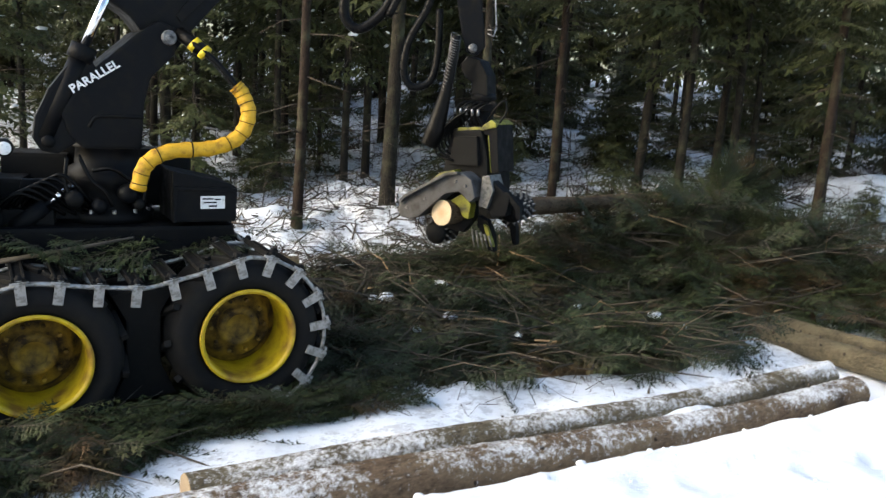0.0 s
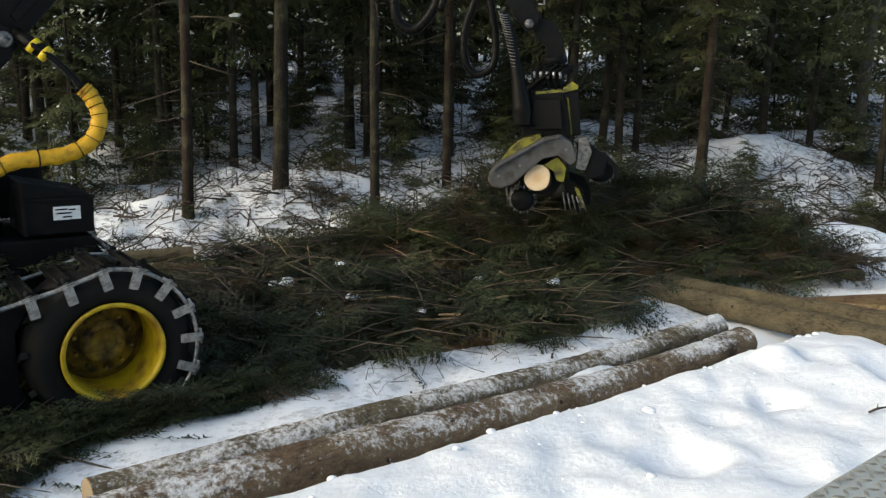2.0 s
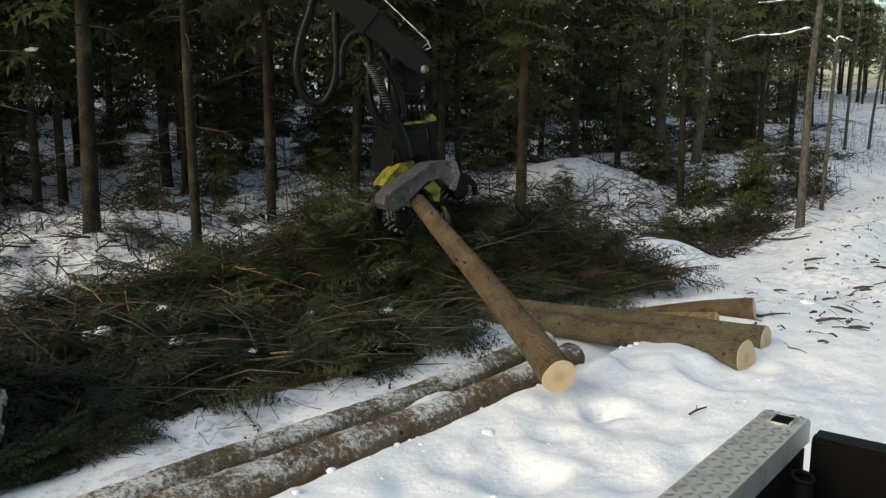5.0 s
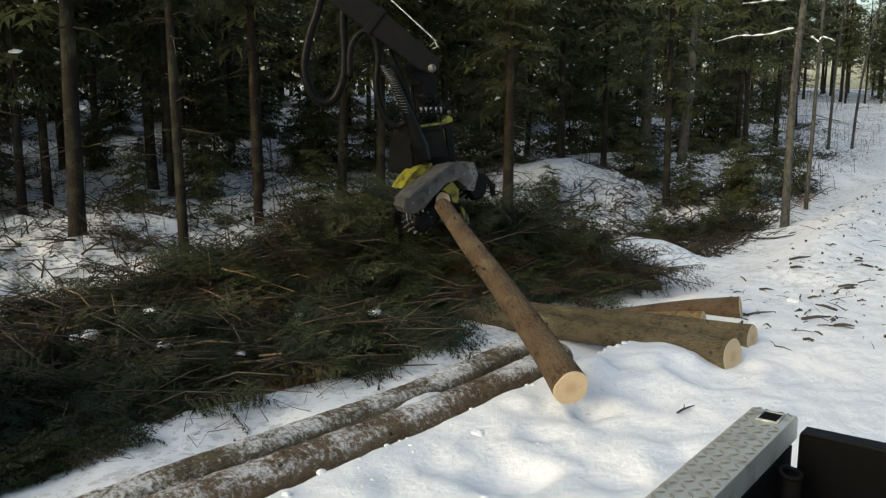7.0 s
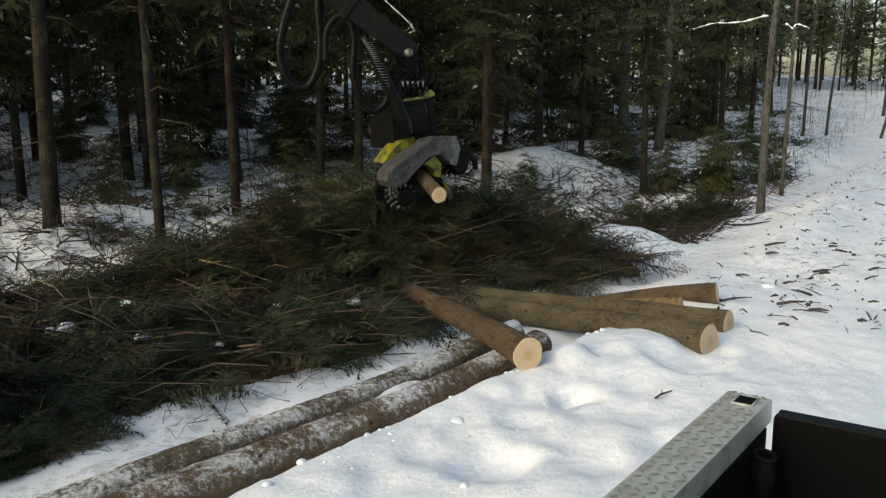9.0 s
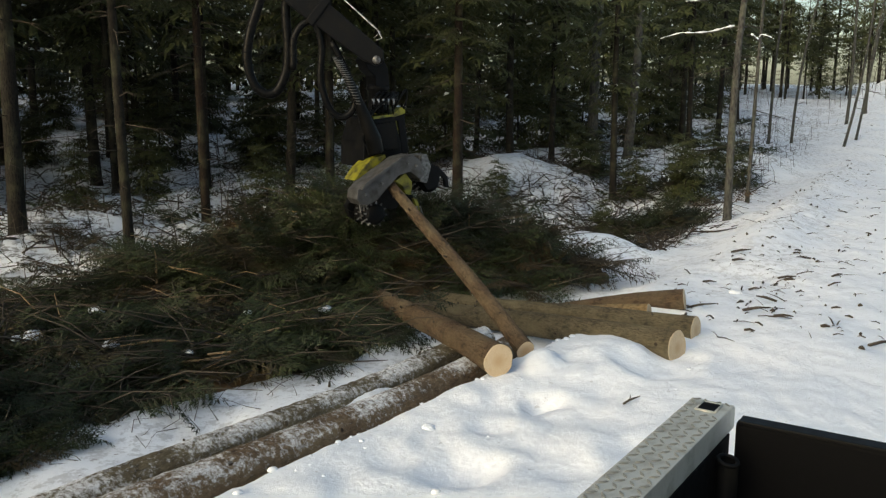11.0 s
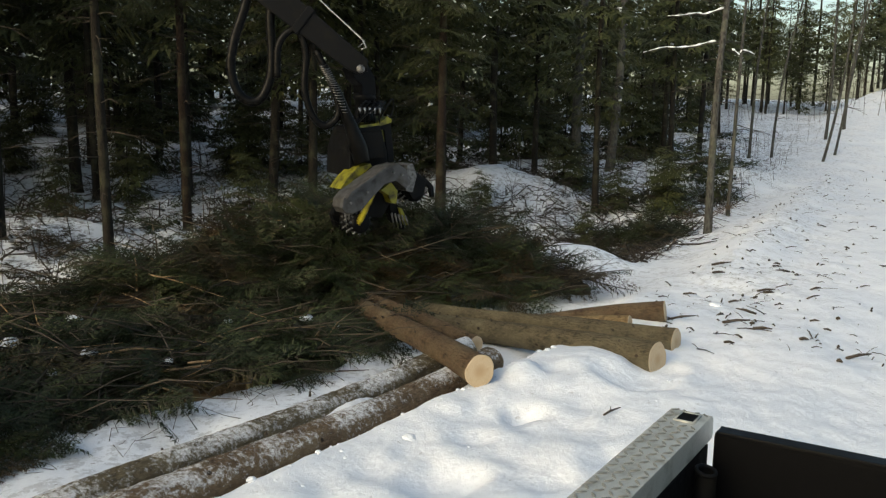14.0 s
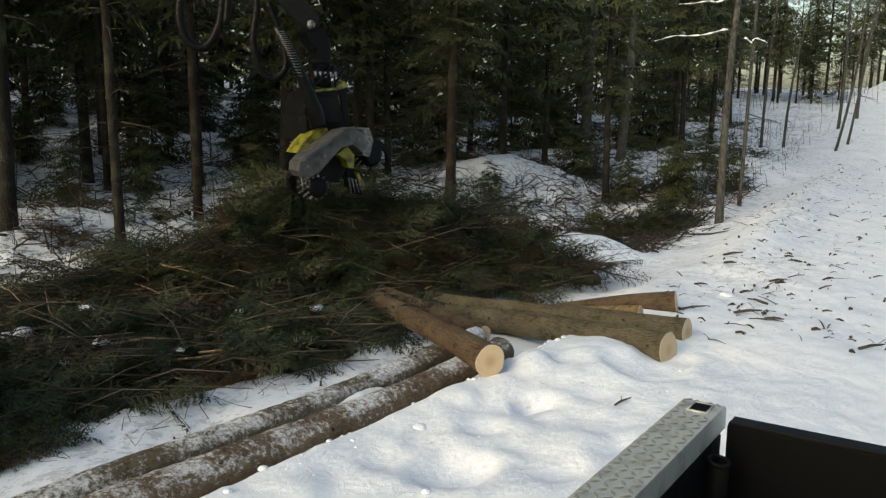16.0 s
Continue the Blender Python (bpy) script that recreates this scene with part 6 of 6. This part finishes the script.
def make_pickup():
    root = thing("pickup_truck", "black pickup bed with aluminium tread-plate side rail", "pickup truck", pose(TX, TY, 0, 0, 0, TYAW))
    # local x along the bed towards the tailgate, y across to the left
    rail_w, ln = 0.135, 2.7
    out = 0.085
    rail = part("side_rail", plate([(-ln, TZ - 0.02), (0.01, TZ - 0.02), (0.03, TZ - 0.035), (0.03, TZ - 0.10), (-ln, TZ - 0.10)], out - rail_w, out, 0.004), TREAD, root, "aluminium tread plate side rail")
    # raised lozenges
    loz = Soup()
    prof = [(-0.018, 0.0, 0.0), (0.0, 0.0055, 0.0), (0.018, 0.0, 0.0), (0.0, -0.0055, 0.0), (-0.010, 0.0, 0.004), (0.010, 0.0, 0.004)]
    loz.add(prof, [(0, 3, 4), (3, 5, 4), (3, 2, 5), (2, 1, 5), (1, 4, 5), (1, 0, 4)])
    me = loz.mesh("tread_lozenge", False)
    n = 0
    for i in range(int(1.6 / 0.034)):
        for j in range(4):
            x, y = 0.0 - i * 0.034, out - 0.018 - j * 0.033
            if -0.115 < x < -0.02 and -0.035 < y < 0.05:
                continue
            o = part("tread_lozenge", me, TREAD_RAISED, rail)
            o.matrix_basis = pose(x, y, TZ - 0.0195, 0, 0, 45 if (i + j) % 2 else -45)
            n += 1
    pk = part("stake_pocket", block(0.075, 0.055, 0.004, pose(-0.055, 0.010, TZ - 0.0185), 0.001), LINER, rail, "square dark stake pocket")
    rim = Soup()
    for a, b in (((-0.095, -0.020), (-0.015, -0.020)), ((-0.015, -0.020), (-0.015, 0.040)), ((-0.015, 0.040), (-0.095, 0.040)), ((-0.095, 0.040), (-0.095, -0.020))):
        rim.tube([(*a, TZ - 0.018), (*b, TZ - 0.018)], 0.004, 6)
    part("pocket_edge", rim, TREAD, pk)
    part("outer_side", plate([(-ln, 0.75), (0.0, 0.80), (0.0, TZ - 0.10), (-ln, TZ - 0.10)], out - 0.03, out - 0.005, 0.004), BLACK, root, "black outer bed side")
    part("inner_side", plate([(-ln, 1.12), (-0.03, 1.12), (-0.03, TZ - 0.10), (-ln, TZ - 0.10)], out - rail_w - 0.004, out - rail_w + 0.02, 0.004), LINER, root, "black lined inner bed side")
    part("bed_floor", block(ln, 1.62, 0.04, pose(-ln / 2, -0.76, 1.10), 0.004), LINER, root, "black ribbed bed floor")
    for k in range(9):
        part("floor_rib", block(ln - 0.05, 0.07, 0.018, pose(-ln / 2, -0.18 - 0.15 * k, 1.128), 0.006), LINER, root)
    part("far_side", plate([(-ln, 0.75), (0.0, 0.80), (0.0, TZ), (-ln, TZ)], -1.62, -1.52, 0.01), BLACK, root, "black bed side")
    tg = part("tailgate", block(0.05, 1.40, 0.56, pose(-0.01, -0.775, TZ - 0.05 - 0.28, 0, 0, 2), 0.012), LINER, root, "black tailgate with a worn top edge")
    part("top_edge", block(0.058, 1.38, 0.012, pose(-0.01, -0.775, TZ - 0.046, 0, 0, 2), 0.004), BLACK, tg, "scratched painted top edge")
    ring = Soup()
    an = np.linspace(0, 2 * math.pi, 25)
    ring.tube([(-0.20 + 0.034 * math.cos(q), -0.098 + 0.028 * math.sin(q), 1.53 + 0.006 * math.sin(q)) for q in an], 0.007, 8, False)
    tb = part("tie_down_tube", ring, BLACK, root, "worn tubular tie-down ring")
    part("tube_wall", Soup().tube([(-0.20, -0.098, 1.525), (-0.20, -0.095, 1.32)], [0.033, 0.033], 16, False), BLACK, tb)
    part("cab_bulkhead", plate([(-ln - 0.06, 0.75), (-ln, 0.75), (-ln, TZ), (-ln - 0.06, TZ)], -1.62, out, 0.01), BLACK, root, "black bulkhead")
    for x, y in ((-1.6, -0.12), (-1.6, -1.47)):
        w = part("wheel", Soup().lathe([(0.0, -0.10), (0.20, -0.10), (0.22, -0.12), (0.36, -0.12), (0.38, -0.08), (0.38, 0.08), (0.36, 0.12), (0.0, 0.12)], 32), RUBBER, root, "black truck tyre")
        w.matrix_basis = pose(x, y, 0.38 + 0.25)
    part("chassis", block(2.6, 1.0, 0.2, pose(-1.35, -0.76, 0.95), 0.03), SHADE_METAL, root)
    return root


pickup = make_pickup()

# ---- what moves ----
HEAD = [(0.0, -0.01, 9.19, 1.25), (0.5, -0.02, 9.07, 1.11), (1.0, 0.32, 8.88, 1.11), (1.5, 1.21, 8.73, 1.23), (2.0, 2.11, 8.97, 1.46), (2.5, 2.56, 9.2, 1.59),
        (3.0, 2.71, 9.44, 1.53), (3.5, 2.76, 9.67, 1.56), (4.0, 2.74, 9.85, 1.35), (5.0, 3.0, 9.85, 1.43), (6.5, 3.25, 9.83, 1.48), (7.0, 3.37, 9.76, 1.42),
        (7.5, 3.5, 9.72, 1.43), (8.0, 3.45, 9.75, 1.48), (8.5, 3.44, 9.79, 1.63), (9.5, 3.42, 9.76, 1.53), (11.0, 3.41, 9.74, 1.47), (13.0, 3.45, 9.71, 1.46),
        (13.5, 3.41, 9.73, 1.45), (14.0, 3.44, 9.73, 1.48), (15.0, 3.43, 9.73, 1.48), (15.5, 3.3, 9.81, 1.62), (16.0, 2.86, 10.03, 1.78)]
TIP = [(0.0, 0.20, 9.6, 3.05), (1.0, 0.62, 9.4, 2.95), (1.5, 1.49, 9.3, 2.95), (2.0, 2.05, 9.45, 3.12), (2.5, 2.37, 9.6, 3.22), (3.0, 2.53, 9.8, 3.12), (3.5, 2.68, 10.0, 3.2), (4.0, 2.91, 10.06, 2.94), (5.0, 3.1, 10.0, 3.0),
       (6.5, 3.27, 9.98, 3.08), (7.0, 3.34, 9.94, 3.03), (8.5, 3.34, 9.94, 3.07), (11.0, 3.29, 9.94, 3.08), (15.0, 3.29, 9.94, 3.10), (15.5, 3.06, 10.1, 3.30), (16.0, 2.67, 10.32, 3.48)]
DRAGS = [(0, 0.62, 0.78, -0.03), (1.0, 0.58, 0.80, -0.05), (1.5, 0.45, 0.87, -0.12), (2.0, 0.34, 0.92, -0.20), (3.0, 0.24, 0.94, -0.25), (4.0, 0.22, 0.93, -0.26)]   # the stem's way behind the head at first
BACK = Vector((0.22, 0.93, -0.26)).normalized()    # the top's way behind the head later


def at_time(rows, t):
    ts = [r[0] for r in rows]
    return Vector([float(np.interp(t, ts, [r[k] for r in rows])) for k in (1, 2, 3)])


def motions():
    bear = lambda p: -math.degrees(math.atan2(p[0], p[1]))
    roll_back = ((0, 0, 0), (0.5, -0.14, -0.06), (1.0, -0.215, -0.095), (1.5, -0.225, -0.11), (2.0, -0.225, -0.12), (16, -0.215, -0.12))

    def base(t):
        d, dz = (float(np.interp(t, [r[0] for r in roll_back], [r[k] for r in roll_back])) for k in (1, 2))
        return pose(HX + d * math.cos(radians(HYAW)), HY + d * math.sin(radians(HYAW)), dz, 0, 0, HYAW)

    def on_base(rows):
        return [(t, base(t).inverted() @ m) for t, m in rows]

    walk(harvester, [(t, base(t)) for t, *_ in roll_back])
    for w, x, z in WHEELS:
        walk(w, [(t, pose(x, 0, z, 0, math.degrees(d / 0.64), 0)) for t, d in ((0, 0), (0.5, -0.14), (1.0, -0.22), (16, -0.22))])
    for o, k, y in CLEATS:
        if y == 0.0:
            walk(o, [(t, cleat_pose(k, d, y)) for t, d in ((0, 0), (0.5, -0.14), (1.0, -0.22), (16, -0.22))])
    turn = ((0, 0), (3.0, 0), (4.0, 2), (6.5, 0), (7.2, 0), (7.6, -4), (8.2, -2), (8.6, 0), (16, 0))
    swing = ((0, -27), (1.0, -26), (1.5, -20), (2.0, 0), (2.5, 12), (3.0, 22), (4.0, 28), (7.0, 30), (16, 30))
    curve = lambda rows, t: float(np.interp(t, [a for a, _ in rows], [b for _, b in rows]))
    walk(head, on_base([(t, pose(x, y, z, 0, curve(turn, t), bear((x, y)) + curve(swing, t))) for t, x, y, z in HEAD]))
    walk(arm, on_base([(t, pose(x, y, z, 0, e, bear((x, y)))) for (t, x, y, z), e in zip(TIP, (80, 78, 72, 60, 55, 50, 44, 40, 39, 38, 38, 38, 38, 38, 42, 47))]))
    for loop in hoses:
        walk(loop, on_base([(t, pose(x, y, z, 0, e, bear((x, y)))) for (t, x, y, z), e in zip(TIP, (24, 24, 18, 14, 10, 6, 3, 0, 0, 0, 0, 0, 0, 0, 2, 5))]))
    walk(hose_trunk, [(t, pose(x, 0.22, z, 0, e, 0)) for t, x, z, e in ((0, -0.36, 0.70, 36), (1.0, -0.34, 0.66, 30), (2.0, -0.20, 0.55, 12), (3.0, -0.12, 0.50, 2), (4.0, -0.10, 0.48, 0), (16, -0.10, 0.48, 0))])
    # the saw bar swings out at the two cuts and back again
    rest, out = (-0.02, 0.0, 0.28, 150), (-0.16, -0.13, 0.0, 6)
    bar = ((0, *rest), (7.1, *rest), (7.25, -0.05, -0.08, 0.2, 105), (7.4, -0.10, -0.13, 0.06, 50), (7.6, -0.12, -0.13, 0.0, 34), (7.8, -0.14, -0.13, 0.0, 26), (8.0, *out), (8.1, -0.10, -0.12, 0.1, 60),
           (8.2, -0.05, -0.06, 0.2, 115), (8.35, *rest), (13.25, *rest), (13.38, -0.05, -0.08, 0.2, 95), (13.5, -0.16, -0.13, 0.0, 14), (13.6, -0.12, -0.13, 0.0, 28), (13.7, *out), (13.8, *out),
           (13.9, -0.10, -0.12, 0.1, 70), (14.0, -0.05, -0.06, 0.2, 120), (14.1, *rest), (16, *rest))
    walk(saw_bar, [(t, pose(x, y, z, 0, a, 0)) for t, x, y, z, a in bar])
    # first stem: held in the head, fed out onto the bank, sawn off, dropped on the heap
    rows = []
    for t in (0, 0.5, 1.0, 1.5, 2.0, 2.5, 3.0):
        d = at_time(DRAGS, t).normalized()
        h = at_time(HEAD, t) - 0.05 * d
        rows.append((t, along(h, h + d)))
    for t, b in ((3.3, (2.86, 9.15, 1.66)), (3.5, (2.94, 9.0, 1.68)), (3.8, (2.80, 8.3, 1.40)), (4.0, (2.57, 6.88, 0.97)), (4.2, (2.70, 6.2, 0.66)), (4.8, (2.85, 5.75, 0.52)), (6.3, (2.90, 5.56, 0.49)), (7.0, (2.95, 5.52, 0.48)), (7.4, (3.0, 5.52, 0.48))):
        h = at_time(HEAD, t)
        if t < 3.6:
            d = (at_time(DRAGS, t) * (0.6 if t < 3.4 else 0.3) + (h - Vector(b)).normalized()).normalized()
            rows.append((t, along(b, Vector(b) + d)))
        else:
            rows.append((t, along(b, h)))
    rows += [(7.6, along((3.02, 5.65, 0.46), (3.25, 9.6, 1.14))), (7.8, along((3.03, 5.75, 0.44), (3.26, 9.9, 0.74))), (8.0, along((3.05, 5.88, 0.42), (3.27, 10.1, 0.42))),
             (8.2, along((3.12, 6.18, 0.41), (3.12, 10.4, 0.28))), (8.4, along((3.13, 6.25, 0.41), (3.08, 10.4, 0.25))), (16, along((3.13, 6.25, 0.41), (3.08, 10.4, 0.25)))]
    walk(log_one, rows)
    # second stem: follows behind, then is fed out, sawn and dropped
    rows = []
    for t in (0, 0.5, 1.0, 1.5, 2.0, 2.5, 3.0):
        d = at_time(DRAGS, t).normalized()
        h = at_time(HEAD, t) + (LOG1_LEN - 0.04) * d
        rows.append((t, along(h, h + d)))
    for t in (4.2, 6.3, 7.4, 8.0, 8.6):
        h = at_time(HEAD, t) + (0.02 if t < 8 else -0.04) * BACK
        rows.append((t, along(h, h + BACK)))
    rows += [(9.2, along((3.42, 8.6, 1.25), (3.42, 9.77, 1.62))), (9.9, along((3.50, 6.9, 0.70), (3.41, 9.76, 1.59))), (10.5, along((3.55, 6.55, 0.37), (3.41, 9.75, 1.55))),
             (13.3, along((3.55, 6.55, 0.37), (3.42, 9.72, 1.53))), (13.5, along((3.56, 6.58, 0.40), (3.42, 9.76, 1.40))), (13.7, along((3.62, 6.85, 0.36), (3.50, 10.0, 0.75))),
             (13.9, along((3.70, 7.35, 0.28), (3.2, 10.5, 0.42))), (14.1, along((3.74, 7.62, 0.22), (3.05, 10.8, 0.34))), (16, along((3.74, 7.62, 0.22), (3.05, 10.8, 0.34)))]
    walk(log_two, rows)
    rows = []
    for t in (0, 0.5, 1.0, 1.5, 2.0, 2.5, 3.0):
        d = at_time(DRAGS, t).normalized()
        h = at_time(HEAD, t) + (LOG1_LEN + LOG2_LEN - 0.06) * d
        rows.append((t, along(h, h + d)))
    low = Vector((-0.30, 0.45, -0.80)).normalized()
    for t in (4.2, 6.3, 7.4, 8.4, 10.5, 13.3, 15.0, 15.5, 16.0):
        h = at_time(HEAD, t) + Vector((-0.22, 0.62, -0.02))
        rows.append((t, along(h, h + low)))
    walk(treetop, rows)


motions()
